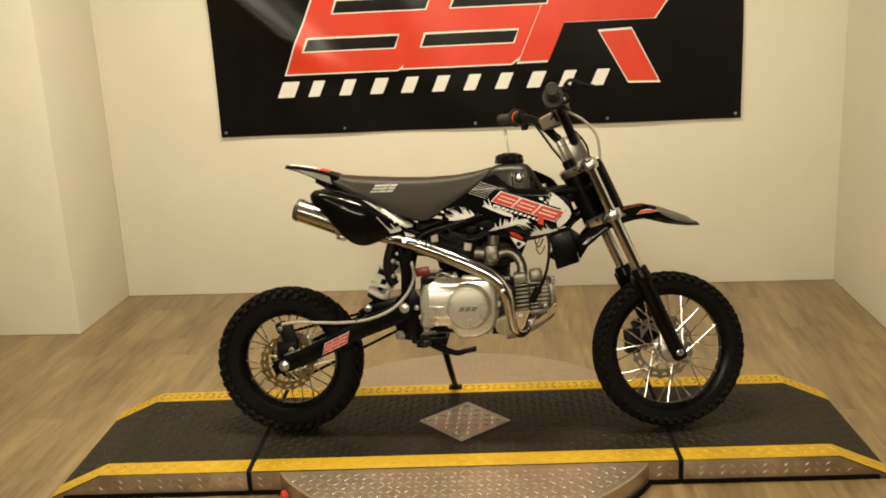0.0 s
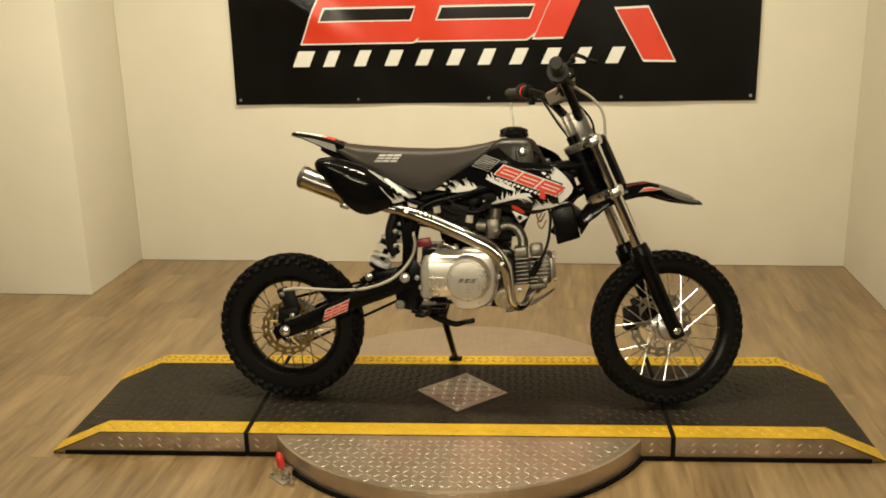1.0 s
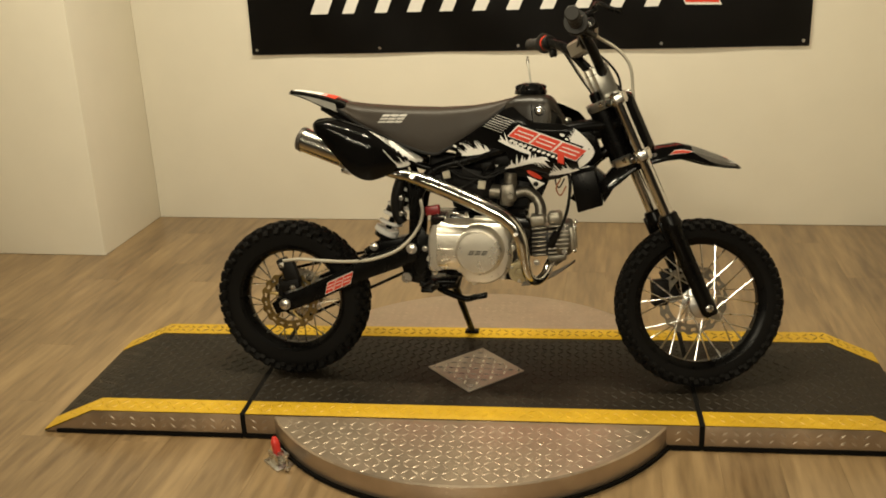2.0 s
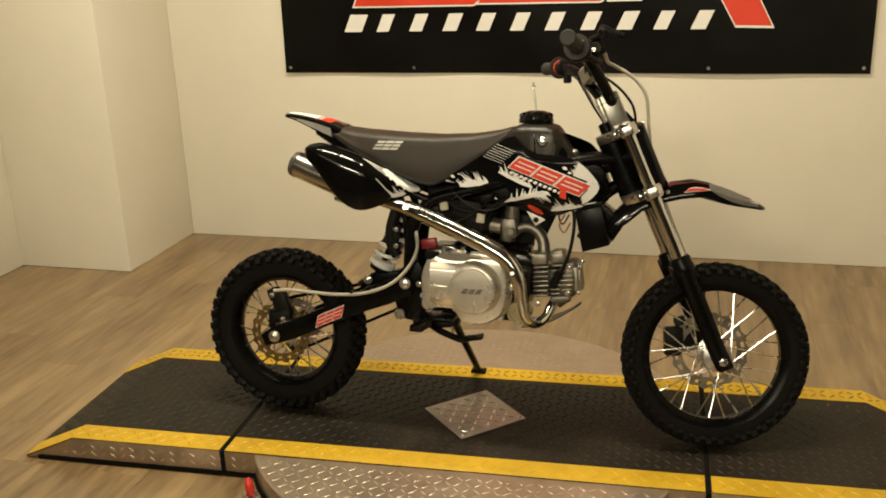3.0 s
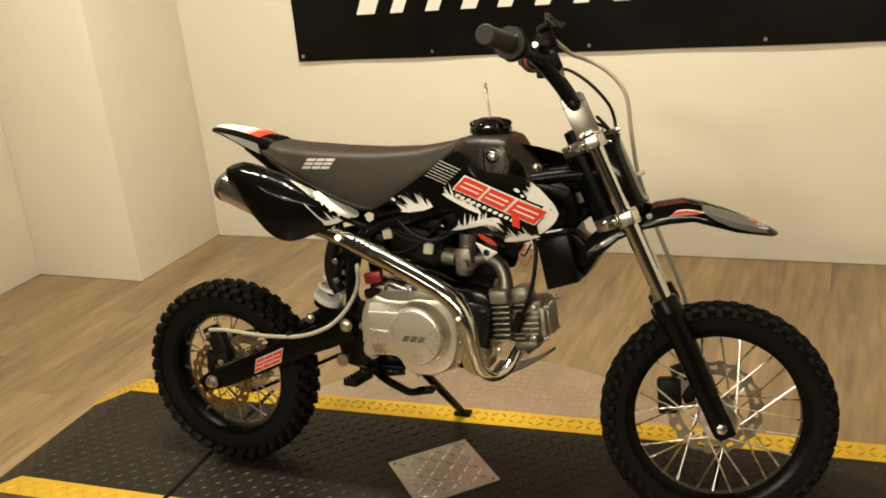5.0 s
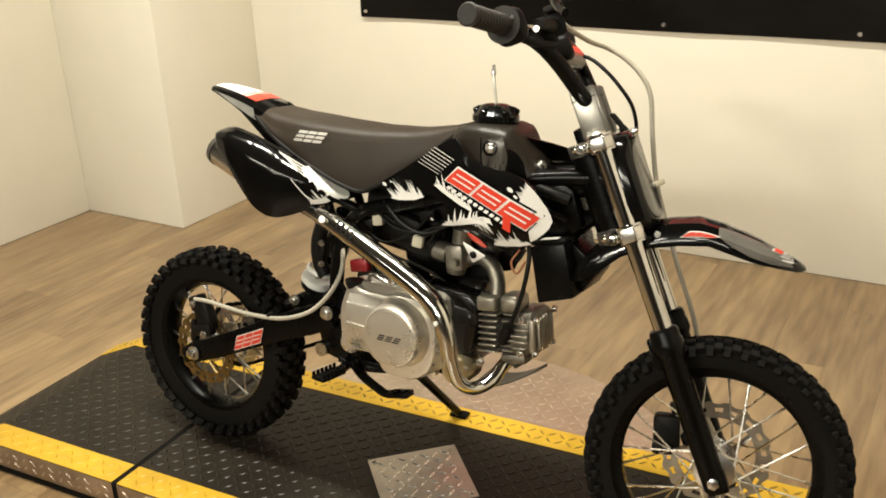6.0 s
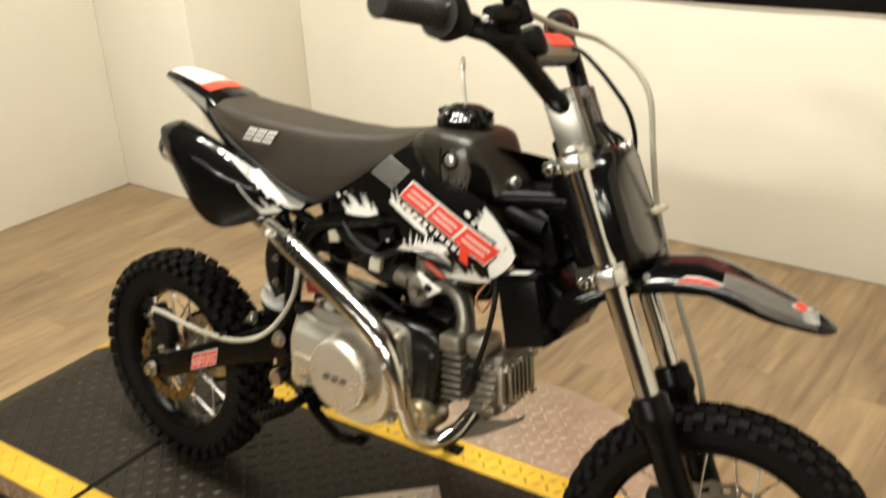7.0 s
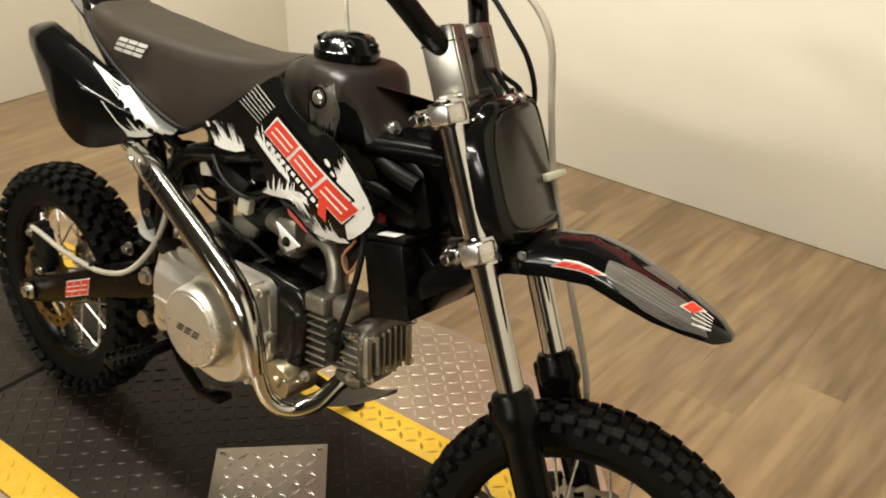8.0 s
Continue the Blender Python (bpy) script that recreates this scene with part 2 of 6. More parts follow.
wall("wall_north", NOOK_X, BACK_Y, RIGHT_X + 0.12, BACK_Y + 0.12)
wall("wall_nook", LEFT_X - 0.12, NOOK_Y, NOOK_X, BACK_Y + 0.12)
wall("wall_west", LEFT_X - 0.12, WEST_Y0, LEFT_X, NOOK_Y)
wall("wall_east", RIGHT_X, EAST_Y0, RIGHT_X + 0.12, BACK_Y)
# Unseen hall, added: dull brown walls keep what the bike mirrors dark
wall("wall_added_hall_west", -5.12, FLOOR_Y0, -5.0, WEST_Y0, material=HALL)
wall("wall_added_hall_east", 5.5, FLOOR_Y0, 5.62, EAST_Y0, material=HALL)
wall("wall_added_hall_north_west", -5.12, WEST_Y0, LEFT_X - 0.12, WEST_Y0 + 0.12, material=HALL)
wall("wall_added_hall_north_east", RIGHT_X + 0.12, EAST_Y0, 5.62, EAST_Y0 + 0.12, material=HALL)
wall("wall_added_hall_south", -5.12, FLOOR_Y0 - 0.12, 5.62, FLOOR_Y0, material=HALL)
tagged(part("ceiling", box((10.9, BACK_Y - FLOOR_Y0 + 0.4, 0.1), (0.24, (BACK_Y + FLOOR_Y0) / 2, CEIL_Z + 0.05)), CEILING), "plain dark painted ceiling", "ceiling", kind="structure")

# ---- the display platform ----
PLAT = pose(0.543, 0.021, 0, 0, 0, 2.4)
TOP = 0.072
plat = thing("display_platform", "low black tread-plate display platform with yellow edges and aluminium turntable", "platform", PLAT)
part("turntable", lathe([(0.60, 0.0), (0.618, 0.002), (0.62, 0.006), (0.62, 0.066), (0.616, 0.070)], 96, m=pose(0, 0, 0, 90)), ALU, plat, "round bare aluminium tread-plate turntable")
part("turntable_trim", lathe([(0.628, 0.0), (0.628, 0.010), (0.615, 0.010)], 96, m=pose(0, 0, 0, 90)), TRIM, plat)
part("deck", box((1.252, 0.61, TOP - 0.012), (0, 0, 0.012 + (TOP - 0.012) / 2), bevel=0.003), SIDEALU, plat, "centre deck with aluminium sides")
part("deck_top", box((1.25, 0.606, 0.004), (0, 0, TOP), bevel=0.001), BLACKPLATE, plat, "worn black tread plate")
part("deck_trim", box((1.256, 0.616, 0.012), (0, 0, 0.006)), TRIM, plat)
for s in (-1, 1):
    side = [(0.638, 0.012), (0.638, TOP), (1.08, TOP), (1.235, 0.004), (1.20, 0.004), (1.19, 0.012)]
    ramp = part("ramp", prism([(s * x, z) for x, z in side], -0.305, 0.305, 0.002), SIDEALU, plat, "tapered end ramp with aluminium sides")
    skin = [(0.639, TOP), (0.639, TOP + 0.002), (1.0805, TOP + 0.002), (1.237, 0.006), (1.237, 0.001), (1.08, TOP)]
    part("ramp_top", prism([(s * x, z) for x, z in skin], -0.303, 0.303), BLACKPLATE, ramp, "worn black tread plate")
    part("joint_strip", box((0.013, 0.612, TOP), (s * 0.632, 0, TOP / 2 + 0.001)), TRIM, plat)
    part("ramp_trim", box((0.56, 0.616, 0.012), (s * 0.918, 0, 0.006)), TRIM, ramp)
    for v in (-1, 1):
        edge = [(0.6395, TOP + 0.002), (0.6395, TOP + 0.0035), (1.081, TOP + 0.0035), (1.238, 0.0075), (1.237, 0.006), (1.0805, TOP + 0.002)]
        part("yellow_stripe", prism([(s * x, z) for x, z in edge], min(v * 0.304, v * 0.230), max(v * 0.304, v * 0.230)), YELLOW, ramp)
for v in (-1, 1):
    part("yellow_stripe", box((1.248, 0.074, 0.002), (0, v * 0.267, TOP + 0.0028), bevel=0.0006), YELLOW, plat)
cover = part("centre_cover", box((0.208, 0.208, 0.004), (0.002, 0.0, TOP + 0.004), (0, 0, 45 - 3), bevel=0.001), COVERALU, plat, "square bare aluminium tread cover plate, set diagonally")
for k in range(4):
    a = radians(90 * k - 3)
    part("rivet", lathe([(0.006, 0), (0.006, 0.001), (0.003, 0.003)], 10, m=pose(0.002 + 0.128 * math.cos(a), 0.128 * math.sin(a), TOP + 0.006, 90)), STEEL, cover)


def lugs(inside, height, pitch=0.0255, turn=0.0, rise=0.0019):
    """Raised tread bars in alternating directions wherever inside(u, v) holds; height(u, v) is the plate's top."""
    verts, faces = [], []
    n = int(1.3 / pitch)
    for i in range(-n, n + 1):
        for j in range(-n, n + 1):
            u, v = i * pitch, j * pitch
            u, v = u * math.cos(turn) - v * math.sin(turn), u * math.sin(turn) + v * math.cos(turn)
            if not inside(u, v):
                continue
            a = turn + (radians(45) if (i + j) % 2 else radians(-45))
            dx, dy, h, base = math.cos(a), math.sin(a), rise, len(verts)
            for p, q, z in ((-0.0142, 0, 0), (0, -0.0042, 0), (0.0142, 0, 0), (0, 0.0042, 0), (-0.0068, 0, h), (0.0068, 0, h)):
                x, y = u + p * dx - q * dy, v + p * dy + q * dx
                verts.append((x, y, height(x, y) + z))
            for f in ((0, 1, 4), (1, 5, 4), (1, 2, 5), (2, 3, 5), (3, 4, 5), (3, 0, 4)):
                faces.append([base + k for k in f])
    me = bpy.data.meshes.new("raised_tread")
    me.from_pydata(verts, [], faces)
    return me


def lug_part(me, material, parent, label):
    me.materials.append(material)
    ob = new("raised_tread", me)
    ob.parent = parent
    return tagged(ob, label, kind="stuff")


def top_of(u, v):
    a = abs(u)
    return TOP + 0.0018 if a < 1.08 else TOP + 0.002 - (a - 1.08) * 0.437


def in_cover(u, v, r=0.146):
    return abs(u) + abs(v) < r


lug_part(lugs(lambda u, v: abs(v) < 0.226 and abs(u) < 1.22 and abs(abs(u) - 0.632) > 0.014 and not in_cover(u, v, 0.160), top_of), TREAD, plat, "black tread bars")
for v0, worn in ((-1, YELLOW), (1, WORNYELLOW)):
    lug_part(lugs(lambda u, v: 0.241 < v0 * v < 0.296 and abs(u) < 1.215 and abs(abs(u) - 0.632) > 0.018, lambda u, v: top_of(u, v) + 0.0016, rise=0.0026), worn, plat, "yellow painted tread bars" if v0 < 0 else "tread bars with the yellow paint rubbed off")
lug_part(lugs(lambda u, v: math.hypot(u, v) < 0.608 and abs(v) > 0.312, lambda u, v: 0.0699, rise=0.0008), ALULUG, plat, "bare aluminium tread bars")
lug_part(lugs(lambda u, v: in_cover(u, v, 0.128), lambda u, v: TOP + 0.0058, turn=radians(42), rise=0.0022), ALUBRIGHT, cover, "bare aluminium tread bars")


def side_lugs():
    """Two rows of tread bars on the upright faces of the ramps and the deck."""
    verts, faces = [], []
    for s in (-1, 1):
        for k in range(-40, 41):
            u = k * 0.03
            for z in (0.030, 0.052):
                lim = 1.235 - (z + 0.008) * 2.3
                if abs(u) > lim - 0.02 or abs(abs(u) - 0.632) < 0.018 or (abs(u) < 0.56):
                    continue
                a = radians(40 if k % 2 else -40)
                base = len(verts)
                for p, q, h in ((-0.011, 0, 0), (0, -0.0035, 0), (0.011, 0, 0), (0, 0.0035, 0), (-0.005, 0, 0.0017), (0.005, 0, 0.0017)):
                    verts.append((u + p * math.cos(a) - q * math.sin(a), s * (0.305 + h), z + p * math.sin(a) + q * math.cos(a)))
                for f in ((0, 1, 4), (1, 5, 4), (1, 2, 5), (2, 3, 5), (3, 4, 5), (3, 0, 4)):
                    faces.append([base + i for i in f])
    me = bpy.data.meshes.new("raised_tread")
    me.from_pydata(verts, [], faces)
    return me


lug_part(side_lugs(), ALULUG, plat, "bare aluminium tread bars")


# ---- toggle clamp beside the turntable ----
clamp = thing("toggle_clamp", "small steel toggle clamp with a red rubber handle on the floor", "clamp", PLAT @ pose(-0.495, -0.435, 0, 0, 0, -45))
part("base_plate", box((0.075, 0.05, 0.006), (0, 0, 0.003), bevel=0.001), STEEL, clamp)
part("bracket", box((0.05, 0.004, 0.035), (0.0, 0.014, 0.022), bevel=0.001, bm=box((0.05, 0.004, 0.035), (0.0, -0.014, 0.022), bevel=0.001)), STEEL, clamp)
part("arm", tube([(0.0, 0, 0.035), (0.035, 0, 0.04), (0.05, 0, 0.038)], 0.005, 8), STEEL, clamp)
part("spindle", lathe([(0.008, -0.028), (0.008, -0.02), (0.004, -0.019), (0.004, 0.012), (0.007, 0.013), (0.007, 0.02)], 12, m=pose(0.05, 0, 0.034, 90)), STEEL, clamp)
part("handle", tube([(0.0, 0, 0.026), (-0.006, 0.0, 0.050), (-0.014, 0, 0.076)], [0.008, 0.011, 0.0115, 0.0115, 0.006], 12), mat("red_rubber", (0.55, 0.03, 0.02), 0.45), clamp, "red rubber grip")

# ---- the banner ----
BAN_X0, BAN_X1, BAN_Z0, BAN_Z1 = -0.655, 1.779, 0.782, 2.0


def ban(x, z, lift=0.0):
    """A point of the slightly rippled banner."""
    w = 0.0035 * math.sin(3.1 * x + 1.3 * z) + 0.003 * math.sin(9.0 * (x + 0.75 * z) + 0.6) + 0.002 * noise.noise((x * 4, z * 4, 0.3))
    w -= 0.036 * math.exp(-((0.67 * x + 0.74 * z - 0.70) / 0.075) ** 2) * min(1, max(0, (z - 1.03) / 0.2)) * min(1, max(0, (0.25 - x) / 0.4))
    w -= 0.012 * math.exp(-((x - 0.30 + 0.25 * (z - 1.3)) / 0.10) ** 2) * min(1, max(0, (z - 1.05) / 0.3))
    return Vector((x - 0.032, BACK_Y - 0.018 + w - lift, z + 0.010))


banner = thing("vinyl_banner", "black vinyl banner with red logo shapes on the cream wall", "banner", pose((BAN_X0 + BAN_X1) / 2, BACK_Y - 0.012, BAN_Z0))
bm = bmesh.new()
nx, nz = 170, 84
grid = [[bm.verts.new(ban(BAN_X0 + (BAN_X1 - BAN_X0) * i / nx, BAN_Z0 + (BAN_Z1 - BAN_Z0) * j / nz)) for j in range(nz + 1)] for i in range(nx + 1)]
for i in range(nx):
    for j in range(nz):
        bm.faces.new((grid[i][j], grid[i + 1][j], grid[i + 1][j + 1], grid[i][j + 1]))
bmesh.ops.solidify(bm, geom=bm.faces[:], thickness=0.0012)
inv = banner.matrix_world.inverted()
part("cloth", bm, VINYL, banner, "glossy black vinyl with a hemmed edge", m=inv)


def slab(x0, x1, z0, z1, slant=0.36, cut=0.0):
    """A slanted block: (x, z) corners; x0, x1 at z0."""
    d = slant * (z1 - z0)
    c = cut
    return [(x0, z0), (x1 - c, z0), (x1 + c * 0.4, z0 + c), (x1 + d, z1), (x0 + d, z1)]


def grow(poly, e):
    cx, cz = sum(p[0] for p in poly) / len(poly), sum(p[1] for p in poly) / len(poly)
    hx, hz = max(abs(p[0] - cx) for p in poly), max(abs(p[1] - cz) for p in poly)
    return [(cx + (x - cx) * (1 + e / hx), cz + (z - cz) * (1 + e / hz)) for x, z in poly]


SL = 0.44
blocks = [slab(-0.312, 0.243, 1.066, 1.52, SL, 0.03), slab(0.236, 0.77, 1.072, 1.52, SL, 0.03)]
arch = [(0.775, 1.078), (0.912, 1.080), (0.985, 1.246), (1.385, 1.246), (1.452, 1.34), (1.50, 1.52), (0.97, 1.52)]
leg = [(1.143, 1.196), (1.285, 1.201), (1.407, 0.968), (1.27, 0.972)]
slits = []
for x0 in (-0.312, 0.236):
    for z0, a, b in ((1.168, 0.05, 0.47), (1.335, 0.12, 0.55)):
        d = SL * (z0 - 1.066)
        slits.append(slab(x0 + d + a, x0 + d + b, z0, z0 + 0.052, SL))
part("logo_border", decal([grow(p, 0.010) for p in blocks + [arch, leg]], lambda x, z: ban(x, z, 0.002), 0.014), WHITE, banner, "white outline of the logo shapes", m=inv)
for p in blocks + [arch, leg]:
    part("logo_block", decal([p], lambda x, z: ban(x, z, 0.003), 0.014), RED, banner, "red slanted printed block", m=inv.copy())
part("logo_slit_border", decal([grow(p, 0.009) for p in slits], lambda x, z: ban(x, z, 0.0036), 0.014), WHITE, banner, m=inv)
part("logo_slit", decal(slits, lambda x, z: ban(x, z, 0.0044), 0.014), VINYL, banner, m=inv)
for k in range(11):
    x = -0.364 + k * 0.1462
    w = (0.080, 0.054, 0.056, 0.062, 0.058, 0.058, 0.056, 0.058, 0.062, 0.054, 0.058)[k]
    part("word_bar", decal([slab(x, x + w, 0.958, 1.031, 0.45)], lambda x, z: ban(x, z, 0.003), 0.014), WHITE, banner, "white slanted printed bar", m=inv.copy())
for gx in (BAN_X0 + 0.025, BAN_X1 - 0.025, BAN_X0 + 0.6, BAN_X0 + 1.22, BAN_X0 + 1.83):
    for gz in (BAN_Z0 + 0.022, BAN_Z1 - 0.022):
        part("grommet", lathe([(0.004, 0), (0.006, 0.001), (0.007, 0.0), (0.007, -0.002), (0.004, -0.002)], 16, m=inv @ Matrix.Translation(ban(gx, gz, 0.003))), STEEL, banner)

# ---- the dirt bike ----
BIKE = pose(0, -0.022, TOP + 0.003, -8.0)
bike = thing("dirt_bike", "black dirt bike with red decals standing on its kickstand", "motorcycle", BIKE)
STEER = pose(0.897, 0, 0.809) @ pose(0, 0, 0, 0, -24.0, 0) @ pose(0, 0, 0, 0, 0, 13.5)
RF, RR = 0.241, 0.2345


def tyre(radius, bead, width):
    """A tyre carcass round the y axis."""
    h = radius - 0.009 - bead
    prof = []
    for k in range(17):
        a = math.pi * k / 16
        prof.append((bead + h * math.sin(a) ** 0.75, -width / 2 * math.copysign(abs(math.cos(a)) ** 0.8, math.cos(a)) * (0.72 + 0.28 * math.sin(a))))
    return lathe(prof + [(bead - 0.003, width * 0.30), (bead - 0.003, -width * 0.30)], 72, closed=True)


def tread(radius, rows, n, hub):
    """The tyre's rubber blocks: single ones from the middle to the right side, the left side's joined."""
    rest = bmesh.new()
    for lat, tilt, size, odd, up in rows:
        spots = [pose(0, 0, 0, 0, 360 * i / n, 0) @ pose(0, lat, radius - up - 0.0022) @ pose(0, 0, 0, -tilt, 0, 0) for i in range(odd, n, 2)]
        bm = box(size, bevel=0.0016, seg=1)
        for v in bm.verts:
            if v.co.z > 0:
                v.co.x *= 0.88
                v.co.y *= 0.88
        if lat > 0:
            for m in spots:
                merge(rest, bm.copy(), m)
            bm.free()
            continue
        first = part("tread_block", bm, RUBBER, hub, smooth=False)
        for k, m in enumerate(spots):
            ob = first if k == 0 else new("tread_block", first.data)
            ob.parent = hub
            ob.matrix_local = m
    tagged(part("outer_tread", rest, RUBBER, hub, smooth=False), "black rubber tread blocks", kind="stuff")


def disc_rotor(r0, r1, thick, n):
    """A wavy brake rotor: inner and outer band joined by webs, with open holes between."""
    b = bmesh.new()
    seg = n * 6
    rad = []
    for k in range(seg):
        a = 2 * math.pi * k / seg
        w = 0.0028 * math.cos(n * a)
        rad.append((r0, r0 + (r1 - r0) * 0.38, r0 + (r1 - r0) * 0.72 + w * 0.5, r1 + w))
    for y in (-thick / 2, thick / 2):
        vs = [[b.verts.new((r * math.cos(2 * math.pi * k / seg), y, r * math.sin(2 * math.pi * k / seg))) for r in rad[k]] for k in range(seg)]
        for k in range(seg):
            a, c = vs[k], vs[(k + 1) % seg]
            for j in range(3):
                if j == 1 and k % 6 in (1, 2, 3):
                    continue
                b.faces.new((a[j], a[j + 1], c[j + 1], c[j]))
    bmesh.ops.recalc_face_normals(b, faces=b.faces)
    return b


def wheel(name, m, radius, rim_r, width, rows, n, label, disc_side, disc_r):
    hub_r = 0.024
    prof = [(0.010, -0.062), (0.014, -0.058), (0.014, -0.045), (0.036, -0.040), (0.038, -0.034), (hub_r, -0.030), (0.019, 0.0), (hub_r, 0.030), (0.038, 0.034), (0.036, 0.040), (0.014, 0.045), (0.014, 0.058), (0.010, 0.062)]
    hub = part(name, lathe(prof, 40), STEEL, bike, label)
    hub.matrix_local = m
    part("tyre", tyre(radius, rim_r + 0.012, width), RUBBER, hub, "black knobbly rubber tyre")
    tread(radius, rows, n, hub)
    w = width * 0.31
    part("rim", lathe([(rim_r + 0.016, -w - 0.004), (rim_r + 0.017, -w), (rim_r + 0.004, -w + 0.004), (rim_r - 0.004, -w * 0.45), (rim_r - 0.004, w * 0.45), (rim_r + 0.004, w - 0.004), (rim_r + 0.017, w), (rim_r + 0.016, w + 0.004), (rim_r + 0.002, w + 0.001), (rim_r - 0.009, w * 0.5), (rim_r - 0.009, -w * 0.5), (rim_r + 0.002, -w - 0.001)], 72, closed=True), SATIN, hub, "black anodised rim")
    for i in range(28):
        a = 2 * math.pi * i / 28
        s = 1 if i % 2 else -1
        t = 1 if (i // 2) % 2 else -1
        a0 = a + t * 1.15
        p0 = Vector((0.034 * math.cos(a0), s * 0.036, 0.034 * math.sin(a0)))
        p1 = Vector(((rim_r - 0.006) * math.cos(a), s * w * 0.35, (rim_r - 0.006) * math.sin(a)))
        q = p1 + (p0 - p1).normalized() * 0.016
        bm = tube([p0, q], 0.0020, 6, 1)
        tube([q, p1], 0.0031, 6, 1, bm)
        part("spoke", bm, STEEL, hub)
    rotor = disc_rotor(disc_r * 0.72, disc_r, 0.0035, 18)
    for k in range(5):
        a = 2 * math.pi * k / 5
        tube([(0.034 * math.cos(a), 0, 0.034 * math.sin(a)), (disc_r * 0.75 * math.cos(a + 0.25), 0, disc_r * 0.75 * math.sin(a + 0.25))], 0.006, 6, 1, rotor, squash=0.4)
    part("brake_disc", rotor, ROTOR if disc_side > 0 else GOLD, hub, "drilled steel brake disc", m=pose(0, disc_side * 0.052, 0))
    return hub


front_rows = [(0.0105, 12, (0.0185, 0.0165, 0.016), 0, 0.0075), (-0.0105, -12, (0.0185, 0.0165, 0.016), 0, 0.0075),
              (0.0, 0, (0.0150, 0.0140, 0.016), 1, 0.0082), (0.0265, 42, (0.0185, 0.0150, 0.017), 1, 0.0135), (-0.0265, -42, (0.0185, 0.0150, 0.017), 1, 0.0135),
              (0.034, 66, (0.0150, 0.0125, 0.012), 0, 0.0225), (-0.034, -66, (0.0150, 0.0125, 0.012), 0, 0.0225)]
rear_rows = [(0.014, 10, (0.0205, 0.0205, 0.018), 0, 0.0085), (-0.014, -10, (0.0205, 0.0205, 0.018), 0, 0.0085),
             (0.0, 0, (0.0165, 0.0170, 0.018), 1, 0.0088), (0.033, 35, (0.0205, 0.0175, 0.019), 1, 0.0135), (-0.033, -35, (0.0205, 0.0175, 0.019), 1, 0.0135),
             (0.043, 62, (0.0170, 0.0145, 0.014), 0, 0.0245), (-0.043, -62, (0.0170, 0.0145, 0.014), 0, 0.0245)]
rear = wheel("rear_wheel", pose(0, 0, RR - 0.004), RR, 0.153, 0.088, rear_rows, 76, "spoked rear wheel", -1, 0.086)
front = wheel("front_wheel", STEER @ pose(0.035, 0, -0.637), RF, 0.1765, 0.070, front_rows, 92, "spoked front wheel turned a little to its left", 1, 0.100)
REAR_Z = RR - 0.004

# axles and sprocket
part("rear_axle", bolt((0, -0.094, REAR_Z), (0, -1, 0), 0.012, 0.012, bolt((0, 0.094, REAR_Z), (0, 1, 0), 0.012, 0.012, tube([(0, -0.094, REAR_Z), (0, 0.094, REAR_Z)], 0.007, 10, 1))), STEEL, bike, "zinc axle nut")
bm = lathe([(0.050, 0.0565), (0.074, 0.0565), (0.074, 0.0595), (0.050, 0.0595)], 60, closed=True)
for k in range(37):
    merge(bm, box((0.005, 0.003, 0.009)), pose(0, 0, 0, 0, 360 * k / 37, 0) @ pose(0, 0.058, 0.077))
for k in range(6):
    tube([(0, 0.058, 0), (0.056 * math.cos(k * 1.047), 0.058, 0.056 * math.sin(k * 1.047))], 0.006, 6, 1, bm, squash=0.3)
part("rear_sprocket", bm, STEEL, bike, m=pose(0, 0, REAR_Z))


def chain():
    """Links on an oval between the two sprockets."""
    bm = bmesh.new()
    c0, r0, c1, r1 = Vector((0, 0, REAR_Z)), 0.078, Vector((0.44, 0, 0.385)), 0.03
    d = (c1 - c0).normalized()
    nrm = Vector((-d.z, 0, d.x))
    pts = []
    for k in range(15):
        a = math.pi * k / 14
        pts.append(c0 + r0 * (nrm * math.cos(a) - d * math.sin(a)))
    pts += [c0 - nrm * r0 + (c1 - nrm * r1 - c0 + nrm * r0) * k / 34 for k in range(1, 34)]
    for k in range(7):
        a = math.pi * k / 6
        pts.append(c1 + r1 * (-nrm * math.cos(a) + d * math.sin(a)))
    pts += [c1 + nrm * r1 + (c0 + nrm * r0 - c1 - nrm * r1) * k / 34 for k in range(1, 34)]
    for i, p in enumerate(pts):
        q = pts[(i + 1) % len(pts)]
        e = q - p
        y = 0.003 if i % 2 else 0.0055
        m = Matrix.Translation((p + q) / 2) @ pose(0, 0, 0, 0, -math.degrees(math.atan2(e.z, e.x)), 0)
        for s in (-1, 1):
            merge(bm, box((e.length * 1.3, 0.0015, 0.008)), m @ pose(0, s * y, 0))
        merge(bm, box((e.length * 0.45, 0.006, 0.006)), m)
    return bm


part("chain", chain(), SATIN, bike, "dark roller chain", m=pose(0, 0.058, 0))

